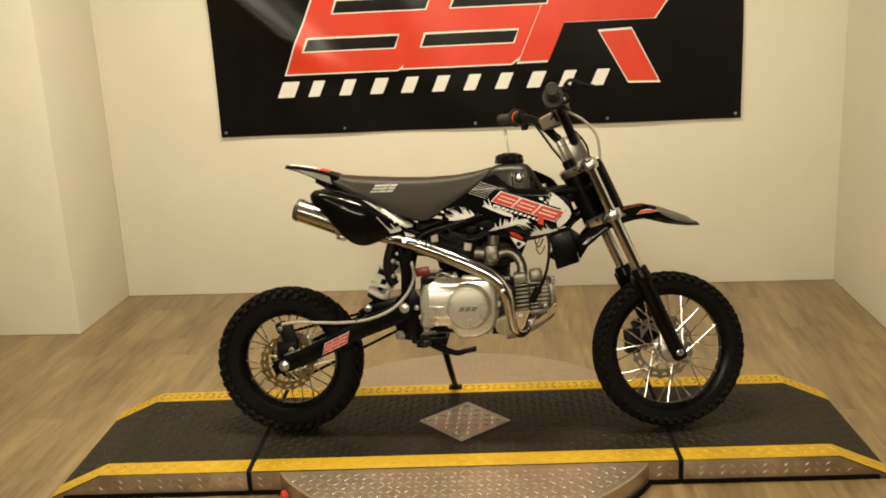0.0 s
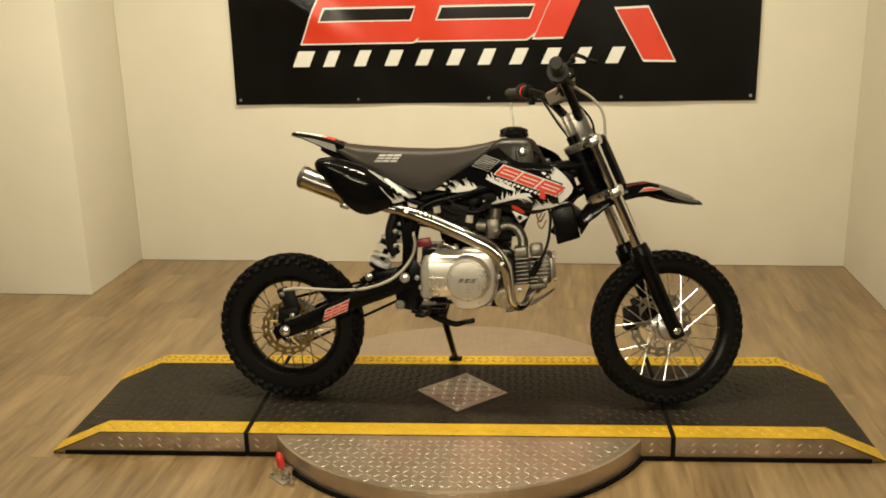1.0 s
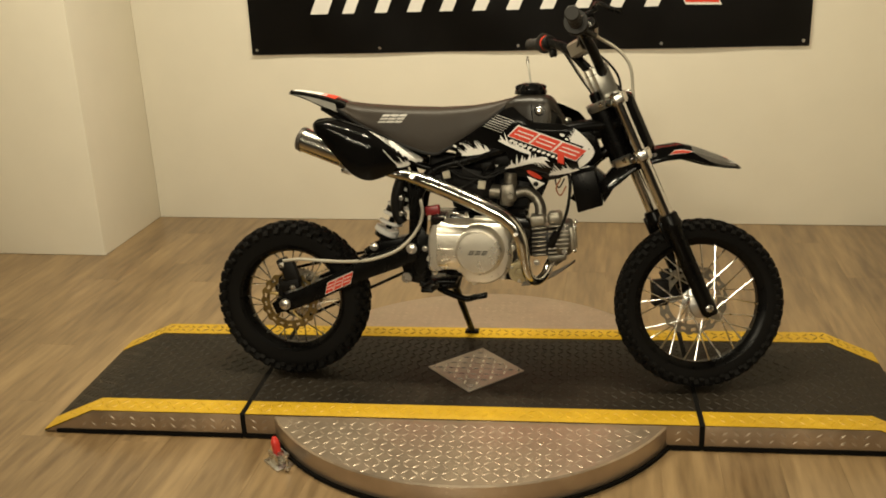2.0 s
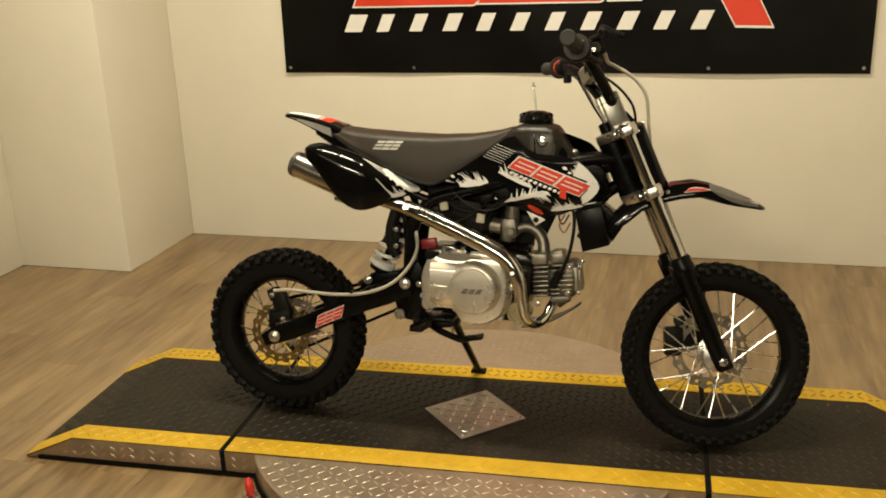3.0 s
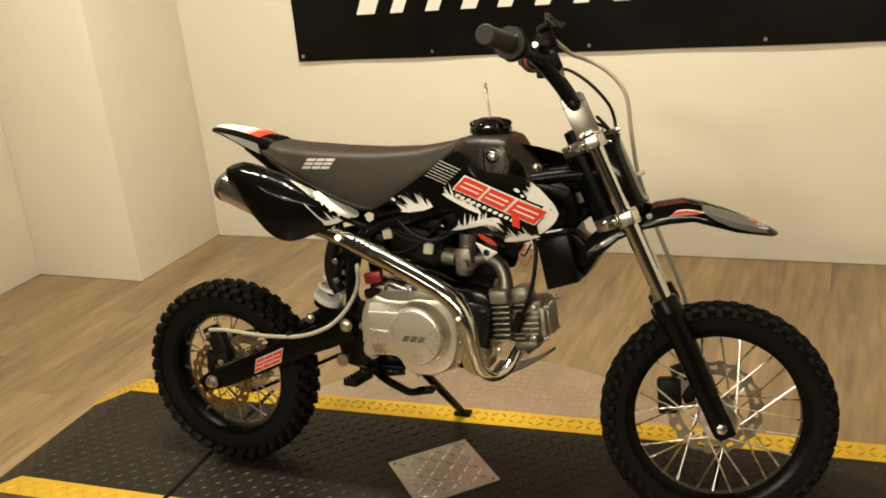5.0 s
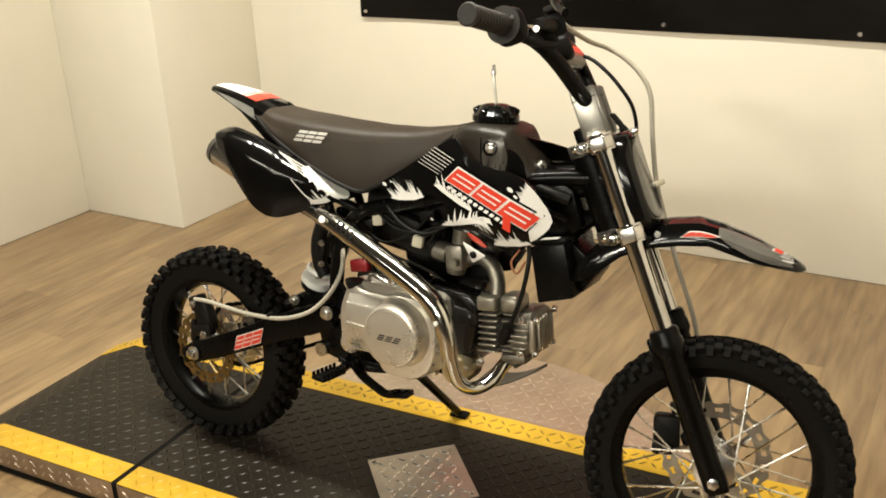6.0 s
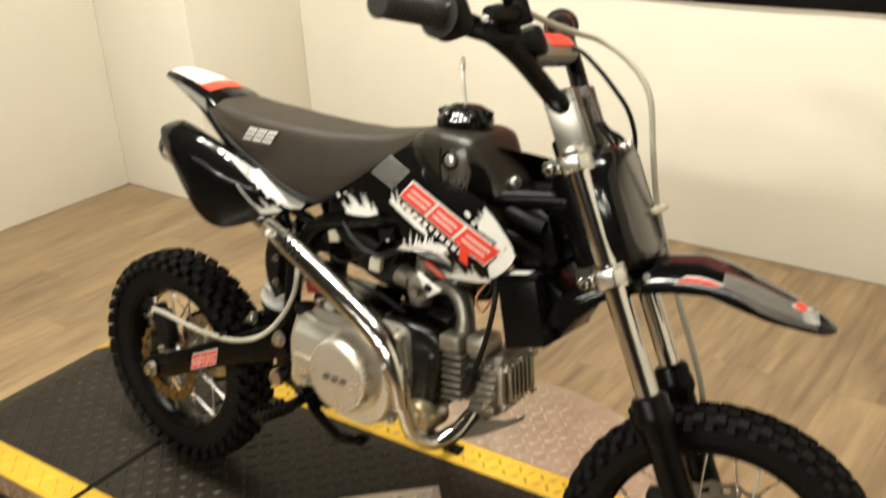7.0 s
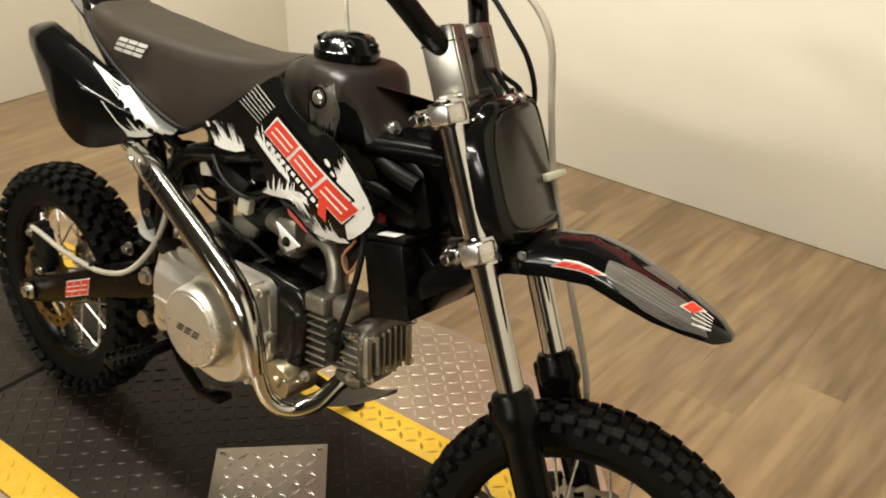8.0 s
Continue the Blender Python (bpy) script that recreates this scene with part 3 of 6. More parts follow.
# swingarm
for s in (-1, 1):
    pts = [(-0.030, 0.219, 0.034, 0.020), (0.0, 0.232, 0.046, 0.022), (0.05, 0.250, 0.046, 0.022), (0.15, 0.295, 0.048, 0.024), (0.25, 0.342, 0.052, 0.026), (0.33, 0.374, 0.058, 0.028), (0.39, 0.398, 0.050, 0.030)]
    rings = []
    for x, z, h, w in pts:
        y = s * (0.078 if x < 0.2 else 0.078 - 0.10 * (x - 0.2) * (1 if s > 0 else 0.2))
        rings.append([(x + 0.4 * dz * h / 2 * -1, y + dy * w / 2, z + dz * h / 2) for dy, dz in ((-0.8, -1), (0.8, -1), (1, -0.8), (1, 0.8), (0.8, 1), (-0.8, 1), (-1, 0.8), (-1, -0.8))])
    part("swingarm", loft(rings), SATIN, bike, "satin black box-section swingarm")
part("swingarm_brace", tube([(0.26, -0.075, 0.352), (0.26, 0.075, 0.352)], 0.022, 12, 1, tube([(0.235, -0.04, 0.38), (0.275, -0.02, 0.405), (0.31, 0.0, 0.415)], 0.010, 8, 3, tube([(0.385, -0.085, 0.398), (0.385, 0.085, 0.398)], 0.020, 12, 1))), SATIN, bike)
part("pivot_bolt", bolt((0.383, -0.093, 0.404), (0, -1, 0), 0.011, 0.010), STEEL, bike, "large zinc pivot bolt")
part("chain_adjuster", box((0.05, 0.006, 0.036), (-0.012, -0.091, 0.226), (0, -24, 0), 0.004), SATIN, bike)


def red_badge(name, parent, place, a0, a1, b0, b1, slant=0.35, text=RED, border=WHITE, lift=0.0012):
    """A slanted badge of three stacked bars with a border, laid on a surface."""
    back = grow(slab(a0, a1, b0, b1, slant), (b1 - b0) * 0.09)
    ob = part(name, decal([back], lambda a, b: place(a, b, lift), 0.02), border, parent, "printed badge of slanted bars")
    h = (b1 - b0) / 3
    polys = []
    for i, (f0, f1) in enumerate(((0.0, 0.30), (0.33, 0.63), (0.66, 1.0))):
        x0, x1 = a0 + (a1 - a0) * f0, a0 + (a1 - a0) * f1
        polys.append(slab(x0, x1, b0, b1, slant))
    part("badge_print", decal(polys, lambda a, b: place(a, b, lift + 0.0008), 0.02), text, ob)
    cuts = []
    for f0, f1 in ((0.04, 0.28), (0.36, 0.60), (0.70, 0.95)):
        for k in (0.30, 0.62):
            z0 = b0 + (b1 - b0) * k
            d = slant * (z0 - b0)
            cuts.append(slab(a0 + (a1 - a0) * f0 + d, a0 + (a1 - a0) * f1 + d, z0, z0 + (b1 - b0) * 0.09, slant))
    for cut in cuts:
        part("badge_slit", decal([cut], lambda a, b: place(a, b, lift + 0.0014), 0.02), border, ob)
    return ob


def on_arm(a, b, lift):
    dx, dz = math.cos(radians(24.5)), math.sin(radians(24.5))
    return Vector((0.165 + a * dx - b * dz, -0.0895 - lift, 0.300 + a * dz + b * dx))


red_badge("swingarm_badge", bike, on_arm, -0.052, 0.030, -0.015, 0.011, 0.85)

# rear brake caliper and its hose
bm = box((0.045, 0.030, 0.075), (0.012, -0.062, 0.318), (0, -20, 0), 0.008)
box((0.06, 0.022, 0.03), (0.012, -0.070, 0.285), (0, -15, 0), 0.006, bm)
box((0.03, 0.035, 0.035), (-0.010, -0.060, 0.345), (0, -20, 0), 0.006, bm)
tube([(-0.02, -0.065, 0.25), (-0.015, -0.07, 0.30)], 0.010, 8, 1, bm)
cal = part("rear_caliper", bm, DULL, bike, "black rear brake caliper")
for at in ((0.022, -0.082, 0.278), (-0.01, -0.079, 0.345)):
    part("caliper_bolt", bolt(at, (0, -1, 0), 0.006, 0.006), STEEL, cal)
part("rear_brake_hose", tube([(-0.004, -0.078, 0.358), (0.05, -0.09, 0.366), (0.12, -0.098, 0.365), (0.19, -0.10, 0.364), (0.27, -0.104, 0.373), (0.345, -0.106, 0.402), (0.395, -0.10, 0.450), (0.415, -0.085, 0.50), (0.405, -0.065, 0.545)], 0.0048, 10), HOSE, bike, "grey braided brake hose")
part("hose_clip", box((0.010, 0.016, 0.018), (0.235, -0.098, 0.368), bevel=0.002), DULL, bike)

# shock
sa, sb = Vector((0.378, 0.0, 0.605)), Vector((0.268, -0.005, 0.392))
ax = (sb - sa).normalized()
bm = tube([sa, sa + ax * 0.135], 0.021, 20, 1)
tube([sa + ax * 0.008, sa + ax * 0.02], 0.030, 20, 1, bm)
tube([sa + ax * 0.115, sa + ax * 0.13], 0.031, 20, 1, bm)
tube([sa + ax * 0.13, sb], 0.009, 12, 1, bm)
tube([sb - ax * 0.045, sb - ax * 0.03], 0.030, 20, 1, bm)
shock = part("shock_absorber", bm, SATIN, bike, "black shock absorber")
u = ax.orthogonal().normalized()
v = ax.cross(u)
coil = [sa + ax * (0.022 + 0.175 * k / 70) + 0.0305 * (math.cos(k * 0.56) * u + math.sin(k * 0.56) * v) for k in range(71)]
part("coil_spring", tube(coil, 0.0056, 8, 1), SPRING, shock, "white painted coil spring")
part("spring_cup", tube([sb - ax * 0.062, sb - ax * 0.058, sb - ax * 0.046, sb - ax * 0.042], [0.030, 0.036, 0.036, 0.030], 24, 1), SPRING, shock, "white painted lower spring cup")
bm = tube([(0.355, -0.05, 0.615), (0.335, -0.055, 0.55), (0.335, -0.052, 0.50), (0.35, -0.05, 0.47)], 0.016, 10, 4)
box((0.03, 0.03, 0.05), (0.34, -0.05, 0.53), (0, 10, 0), 0.006, bm)
part("rear_master_cylinder", bm, DULL, bike, "black rear brake master cylinder")
part("linkage", prism([(0.24, 0.375), (0.27, 0.41), (0.31, 0.415), (0.37, 0.43), (0.39, 0.40), (0.30, 0.375)], -0.030, 0.030, 0.003), SATIN, bike)
for at, r in (((0.262, -0.045, 0.398), 0.009), ((0.35, -0.066, 0.545), 0.005), ((0.35, -0.066, 0.50), 0.005)):
    part("linkage_bolt", bolt(at, (0, -1, 0), r, r + 0.001), STEEL, bike)

# frame
HEADP = STEER @ Vector((0, 0, -0.02))
HEADQ = STEER @ Vector((0, 0, -0.175))
bm = tube([HEADP, HEADQ], 0.034, 24, 1)
for s in (-1, 1):
    tube([HEADQ + Vector((-0.01, s * 0.012, 0.10)), (0.82, s * 0.035, 0.735), (0.70, s * 0.05, 0.70), (0.55, s * 0.05, 0.655), (0.44, s * 0.055, 0.62), (0.395, s * 0.06, 0.54), (0.385, s * 0.062, 0.44), (0.375, s * 0.06, 0.35), (0.40, s * 0.055, 0.305)], 0.0155, 12, 5, bm)
    tube([(0.46, s * 0.055, 0.62), (0.36, s * 0.06, 0.655), (0.27, s * 0.055, 0.70), (0.18, s * 0.045, 0.765), (0.12, s * 0.03, 0.80)], 0.010, 10, 4, bm)
    tube([(0.385, s * 0.06, 0.47), (0.37, s * 0.055, 0.60), (0.33, s * 0.05, 0.68)], 0.010, 10, 4, bm)
tube([HEADQ + Vector((-0.02, 0, 0.04)), (0.885, 0, 0.64), (0.86, 0, 0.57), (0.84, 0, 0.53)], 0.017, 12, 4, bm)
tube([HEADQ + Vector((-0.02, 0, 0.09)), (0.80, 0, 0.70), (0.66, 0, 0.66), (0.50, 0, 0.64)], 0.022, 12, 4, bm)
tube([(0.39, -0.075, 0.56), (0.39, 0.075, 0.56)], 0.012, 10, 1, bm)
part("bike_frame", bm, SATIN, bike, "satin black tubular steel frame")
part("frame_plate", prism([(0.355, 0.43), (0.345, 0.36), (0.36, 0.305), (0.41, 0.295), (0.44, 0.33), (0.43, 0.43), (0.405, 0.47)], -0.072, -0.064, 0.002), SATIN, bike)
part("head_gusset", prism([(0.775, 0.765), (0.860, 0.740), (0.892, 0.722), (0.915, 0.655), (0.885, 0.632), (0.800, 0.625)], -0.034, 0.040, 0.006), SATIN, bike)
part("frame_eyelet", tube([(0.366, -0.072, 0.318), (0.366, -0.092, 0.318)], 0.015, 16, 1, tube([(0.366, -0.06, 0.318), (0.366, -0.074, 0.318)], 0.010, 12, 1)), STEEL, bike, "zinc lug on the lower frame end")

# ---- engine ----
bm = box((0.25, 0.145, 0.150), (0.555, 0.003, 0.405), (0, -4, 0), 0.022, seg=3)
box((0.12, 0.12, 0.05), (0.49, 0.0, 0.475), (0, 0, 0), 0.014, bm)
box((0.095, 0.135, 0.135), (0.668, 0.0, 0.405), (0, 8, 0), 0.022, bm, 4)
engine = part("crankcase", bm, mat("dark_engine_paint", (0.010, 0.0092, 0.008), 0.27, vary=0.3, scale=50, bump=0.06, bscale=500, spec=0.40), bike, "dark painted crankcase")
COVER = [(0.432, 0.375), (0.430, 0.350), (0.447, 0.337), (0.473, 0.347), (0.515, 0.347), (0.530, 0.334), (0.546, 0.313), (0.580, 0.309), (0.612, 0.311), (0.652, 0.334), (0.668, 0.374), (0.671, 0.410), (0.669, 0.445), (0.662, 0.478), (0.645, 0.490), (0.605, 0.491), (0.569, 0.491), (0.552, 0.486), (0.501, 0.486), (0.470, 0.494), (0.450, 0.488), (0.442, 0.470), (0.430, 0.43)]


def ring_of(outline, y, grow_by, cx=0.545, cz=0.405, n=80):
    pts = smooth_line([(x, 0, z) for x, z in outline] + [(outline[0][0], 0, outline[0][1])], 4)[:-1]
    return [(cx + (p.x - cx) * grow_by, y, cz + (p.z - cz) * grow_by) for p in pts]


rings = [ring_of(COVER, -0.062, 1.0), ring_of(COVER, -0.080, 1.0), ring_of(COVER, -0.081, 0.985), ring_of(COVER, -0.104, 0.975), ring_of(COVER, -0.114, 0.955), ring_of(COVER, -0.1195, 0.92), ring_of(COVER, -0.1215, 0.85)]
cover_part = part("clutch_cover", loft(rings), CAST, bike, "silver painted clutch cover")
DOME = pose(0.580, -0.138, 0.410)
part("clutch_cap", lathe([(0.078, 0.045), (0.0735, 0.0195), (0.0675, 0.0125), (0.0655, 0.006), (0.0640, -0.006), (0.0622, -0.0150), (0.0600, -0.0188), (0.0575, -0.0198), (0.0563, -0.0182), (0.0550, -0.0182), (0.0542, -0.0205), (0.03, -0.0225), (0.001, -0.0225)], 64, m=DOME), CAST, cover_part, "round silver clutch cap")
for k in range(9):
    x, z = ring_of(COVER, 0, 0.985)[(k * 80) // 9][0::2]
    part("cover_bolt", lathe([(0.0085, -0.080), (0.0085, -0.094), (0.006, -0.095), (0.006, -0.101)], 12, m=pose(x, 0, z)), CAST, cover_part)
rings = []
for x, g in ((0.458, 0.0), (0.460, 0.7), (0.463, 1.0), (0.530, 1.0), (0.555, 1.0), (0.575, 0.7)):
    rings.append([(x, y + (1 - g) * 0.022, z) for y, z in ((-0.098, 0.494), (-0.103, 0.4945), (-0.106, 0.4925), (-0.131, 0.460), (-0.1335, 0.4565), (-0.1345, 0.452), (-0.1345, 0.386), (-0.1325, 0.376), (-0.118, 0.356), (-0.098, 0.352))])
part("cover_shoulder", loft(rings), CAST, cover_part, "sloping cast shoulder of the clutch cover")
part("cover_rib", box((0.045, 0.006, 0.004), (0.485, -0.1350, 0.412), (0, 1, 0), 0.001), CAST, cover_part)
part("case_step", box((0.090, 0.030, 0.012), (0.606, -0.090, 0.490), (0, 3, 0), 0.004), CAST, cover_part)
part("cable_clip", tube([(0.487, -0.088, 0.492), (0.489, -0.090, 0.504), (0.502, -0.094, 0.510), (0.517, -0.094, 0.506), (0.530, -0.092, 0.499), (0.548, -0.090, 0.497)], 0.0048, 10, 5), STEEL, cover_part, "bent silver cable clip")
part("clip_bolt", bolt((0.541, -0.092, 0.496), (0, -0.2, 1), 0.0055, 0.013), STEEL, cover_part)


def on_cap(a, b, lift):
    return Vector((0.580 + a, -0.1605 - lift, 0.409 + b))


part("cap_badge", decal([slab(-0.027 + k * 0.018 + 0.0025 * r, -0.013 + k * 0.018 + 0.0025 * r, -0.006 + 0.0045 * r, -0.0035 + 0.0045 * r, 0.6) for k in range(3) for r in range(3)], lambda a, b: on_cap(a, b, 0.0006), 0.02), DULL, cover_part, "dark bars pressed into the cap")
for x, z in ((0.625, 0.408), (0.536, 0.412)):
    part("cap_screw", lathe([(0.0025, 0), (0.0025, -0.0015)], 10, m=pose(x, -0.160, z)), STEEL, cover_part)
part("oil_cap", lathe([(0.019, 0), (0.019, -0.010), (0.016, -0.015), (0.015, -0.022), (0.001, -0.022)], 20, m=pose(0.462, -0.105, 0.495, 90)), DULL, bike, "black oil filler cap")
drum = part("oil_filter_cover", lathe([(0.031, 0.045), (0.031, -0.010), (0.029, -0.014), (0.022, -0.0145), (0.021, -0.012), (0.012, -0.012), (0.010, -0.018), (0.001, -0.0185)], 32, m=pose(0.688, -0.070, 0.340)), mat("brassy_zinc", (0.52, 0.45, 0.28), 0.3, 0.9, vary=0.15, scale=60), bike, "round brass-tinted oil filter cover")
for k in range(3):
    part("cover_bolt", bolt((0.688 + 0.026 * math.cos(2.1 * k + 0.5), -0.0835, 0.340 + 0.026 * math.sin(2.1 * k + 0.5)), (0, -1, 0), 0.0035, 0.004), STEEL, drum)
for at in ((0.735, -0.066, 0.365), (0.42, -0.085, 0.403)):
    part("engine_bolt", bolt(at, (0, -1, 0), 0.006, 0.008), STEEL, bike)

# cylinder, head
# Near-black core: the shade between the fins is put into its colour
DARKFIN = mat("fin_gap_casting", (0.018, 0.016, 0.014), 0.5, 0.3, vary=0.4, scale=60)
cylinder = part("cylinder", box((0.105, 0.070, 0.076), (0.762, 0, 0.415), (0, -6, 0), 0.01), DARKFIN, bike, "dark cylinder with bright cooling fins")
for k in range(7):
    z = 0.384 + k * 0.0125
    part("cooling_fin", box((0.040, 0.112, 0.0042), (0.741, 0, z + 0.001), (0, -6, 0), 0.0015), FIN, cylinder)
    w = 0.112 - 0.010 * abs(k - 3)
    part("cooling_fin", box((0.060, w, 0.0042), (0.796, 0, z + 0.006), (0, -6, 0), 0.0015), FIN, cylinder)
part("intake_flange", box((0.042, 0.060, 0.030), (0.737, -0.030, 0.482), (0, -6, 0), 0.006, seg=3), FIN, cylinder, "cast intake flange")
part("cam_cover", box((0.042, 0.058, 0.036), (0.784, -0.026, 0.487), (0, -6, 0), 0.011, seg=3), FIN, cylinder, "rounded cast cam cover")
rings = []
for x, g in ((0.788, 0.90), (0.800, 1.0), (0.822, 1.0), (0.829, 0.94), (0.833, 0.82)):
    rings.append([(x, 0.052 * g * math.copysign(abs(math.cos(a)) ** 0.6, math.cos(a)), 0.428 + 0.050 * g * math.copysign(abs(math.sin(a)) ** 0.6, math.sin(a)) + 0.1 * (x - 0.82)) for a in [2 * math.pi * k / 28 for k in range(28)]])
bm = loft(rings)
tube([(0.80, 0.0, 0.378), (0.775, -0.012, 0.360)], 0.020, 14, 1, bm)
box((0.055, 0.075, 0.020), (0.790, 0.0, 0.372), (0, -6, 0), 0.007, bm)
# Shade between the head fins is taken into this darker base
head = part("cylinder_head", bm, mat("weathered_dark_casting", (0.13, 0.118, 0.095), 0.42, 0.7, vary=0.35, scale=70, bump=0.3, bscale=400), bike, "weathered cast cylinder head")
for k in range(5):
    part("head_fin", box((0.026, 0.110, 0.0036), (0.810, 0, 0.404 + k * 0.0125), (0, -6, 0), 0.0012), FIN, head)
for k in range(6):
    part("head_fin", box((0.014, 0.0040, 0.074 - 0.006 * abs(k - 2.5)), (0.836, -0.030 + 0.012 * k, 0.430), (0, -6, 0), 0.0014), FIN, head)
for dy in (-0.043, 0.043):
    part("head_bar", box((0.012, 0.012, 0.066), (0.832, dy, 0.430), (0, -6, 0), 0.004), FIN, head)
    for dz in (-0.034, 0.034):
        part("head_bolt", bolt((0.838, dy, 0.430 + dz), (1, 0, 0.1), 0.0055, 0.006), STEEL, head)
for dx, dz in ((0.0, 0.034), (0.0, -0.034)):
    part("head_bolt", bolt((0.813 + dx, -0.053, 0.428 + dz), (0, -1, 0), 0.0055, 0.007), STEEL, head)
part("spark_plug_lead", tube([(0.784, -0.062, 0.436), (0.806, -0.076, 0.475), (0.822, -0.075, 0.53), (0.825, -0.062, 0.60), (0.80, -0.04, 0.65)], 0.0045, 10, 6, tube([(0.772, -0.05, 0.41), (0.790, -0.066, 0.450)], 0.011, 10, 1)), DULL, bike, "black spark plug lead")
part("intake_elbow", tube([(0.672, -0.008, 0.552), (0.700, -0.008, 0.558), (0.726, -0.012, 0.545), (0.741, -0.018, 0.518), (0.743, -0.024, 0.488)], [0.0145, 0.015, 0.0155, 0.0155, 0.017], 14), CARB, bike, "cast aluminium intake elbow")
bm = box((0.042, 0.052, 0.055), (0.652, -0.015, 0.556), (0, -6, 0), 0.010)
tube([(0.655, -0.015, 0.57), (0.658, -0.015, 0.612)], 0.019, 14, 1, bm)
tube([(0.648, -0.015, 0.54), (0.646, -0.015, 0.520)], [0.022, 0.019], 14, 1, bm)
tube([(0.63, -0.015, 0.557), (0.60, -0.013, 0.56)], 0.021, 14, 1, bm)
tube([(0.66, -0.042, 0.55), (0.66, -0.055, 0.55)], 0.008, 10, 1, bm)
part("carburettor", bm, CARB, bike, "small cast carburettor")
part("air_filter", tube([(0.605, -0.012, 0.562), (0.575, -0.005, 0.568), (0.50, 0.01, 0.585)], [0.022, 0.036, 0.040, 0.034], 18), DULL, bike, "black foam air filter")
for size, at, tilt in (((0.06, 0.03, 0.03), (0.55, -0.04, 0.612), 12), ((0.035, 0.03, 0.022), (0.595, -0.035, 0.635), -10), ((0.05, 0.05, 0.04), (0.44, -0.02, 0.59), 0), ((0.15, 0.06, 0.035), (0.60, 0.0, 0.655), 12)):
    part("relay_box", box(size, at, (0, tilt, 0), 0.005), DULL, bike, "black plastic relay box")
# Dark mass added behind the carburettor to fill the black gap
part("dark_filler_box", box((0.095, 0.040, 0.095), (0.662, 0.045, 0.540), (0, 6, 0), 0.010), DULL, bike, "black box added as dark backing to the carburettor")
# Enlarged so that no wall shows through the dark under the seat
part("air_box", box((0.230, 0.070, 0.085), (0.615, 0.012, 0.655), (0, 10, 0), 0.014, box((0.20, 0.06, 0.120), (0.515, 0.022, 0.598), (0, 8, 0), 0.014)), DULL, bike, "black plastic air box under the seat")
# Guessed starter, added to fill the dark above the crankcase
starter = part("guessed_starter_motor", tube([(0.585, 0.020, 0.470), (0.590, 0.020, 0.472), (0.700, 0.020, 0.482), (0.706, 0.020, 0.482)], [0.024, 0.030, 0.030, 0.022], 20, 1), mat("starter_enamel", (0.006, 0.0055, 0.005), 0.22, vary=0.3, scale=40), bike, "guessed black starter motor, added to fill the dark engine top")
part("starter_strap", tube([(0.640, 0.020, 0.475), (0.650, 0.020, 0.476)], 0.0318, 20, 1), SATIN, starter)
# Guessed cover, added to blacken the top of the engine
part("guessed_starter_cover", prism([(0.560, 0.470), (0.610, 0.502), (0.705, 0.492), (0.722, 0.470), (0.712, 0.440), (0.570, 0.440)], -0.060, -0.008, 0.006), mat("dark_shield_plastic", (0.005, 0.0046, 0.0042), 0.2, vary=0.3, scale=30), bike, "glossy black cover added over the dark engine top")
# Flat black sheet added to stand in for the dark beyond the engine
part("dark_backing_sheet", prism([(0.470, 0.545), (0.500, 0.640), (0.700, 0.640), (0.770, 0.600), (0.735, 0.520), (0.560, 0.470), (0.480, 0.500)], 0.066, 0.072, 0.002), DULL, bike, "black sheet added to close off the view through the frame")
for k in range(6):
    y, d = -0.052 + 0.007 * k, 0.006 * (k % 3)
    part("wiring_loom", tube([(0.470 + d, y, 0.640 - d), (0.520, y - 0.006, 0.606 + d), (0.575 + d, y, 0.600 - 2 * d), (0.630, y + 0.004, 0.622 + d), (0.700, y, 0.640 - d), (0.790, y + 0.010, 0.648 + d)], 0.0032 + 0.0006 * (k % 2), 8, 5), DULL, bike, "black wiring loom")
part("white_connector", box((0.022, 0.016, 0.024), (0.580, -0.055, 0.583), (0, 8, 10), 0.003), IVORY, bike, "ivory plastic connector")
part("white_connector", box((0.022, 0.016, 0.028), (0.478, -0.045, 0.613), (0, -8, 10), 0.003), IVORY, bike, "ivory plastic connector")
part("red_reservoir", box((0.042, 0.022, 0.026), (0.438, -0.048, 0.508), (0, -10, 0), 0.004), mat("red_plastic", (0.16, 0.007, 0.009), 0.35), bike, "red ignition box with a dark label")
for line, r in (([(0.50, -0.06, 0.655), (0.55, -0.075, 0.62), (0.60, -0.07, 0.605), (0.66, -0.06, 0.63)], 0.0026),
                ([(0.44, -0.055, 0.60), (0.50, -0.06, 0.57), (0.57, -0.065, 0.60), (0.62, -0.06, 0.655)], 0.0024),
                ([(0.46, -0.05, 0.56), (0.53, -0.06, 0.545), (0.60, -0.06, 0.53), (0.64, -0.05, 0.51)], 0.0028),
                ([(0.79, -0.04, 0.66), (0.785, -0.055, 0.60), (0.795, -0.05, 0.575), (0.81, -0.045, 0.60)], 0.0022)):
    part("wire", tube(line, r, 8, 6), DULL, bike, "thin black wire")
part("wire_loop", tube([(0.80, -0.05, 0.60), (0.788, -0.06, 0.575), (0.80, -0.06, 0.555), (0.815, -0.055, 0.58)], 0.0022, 8, 6), mat("brown_wire", (0.25, 0.10, 0.04), 0.5), bike)

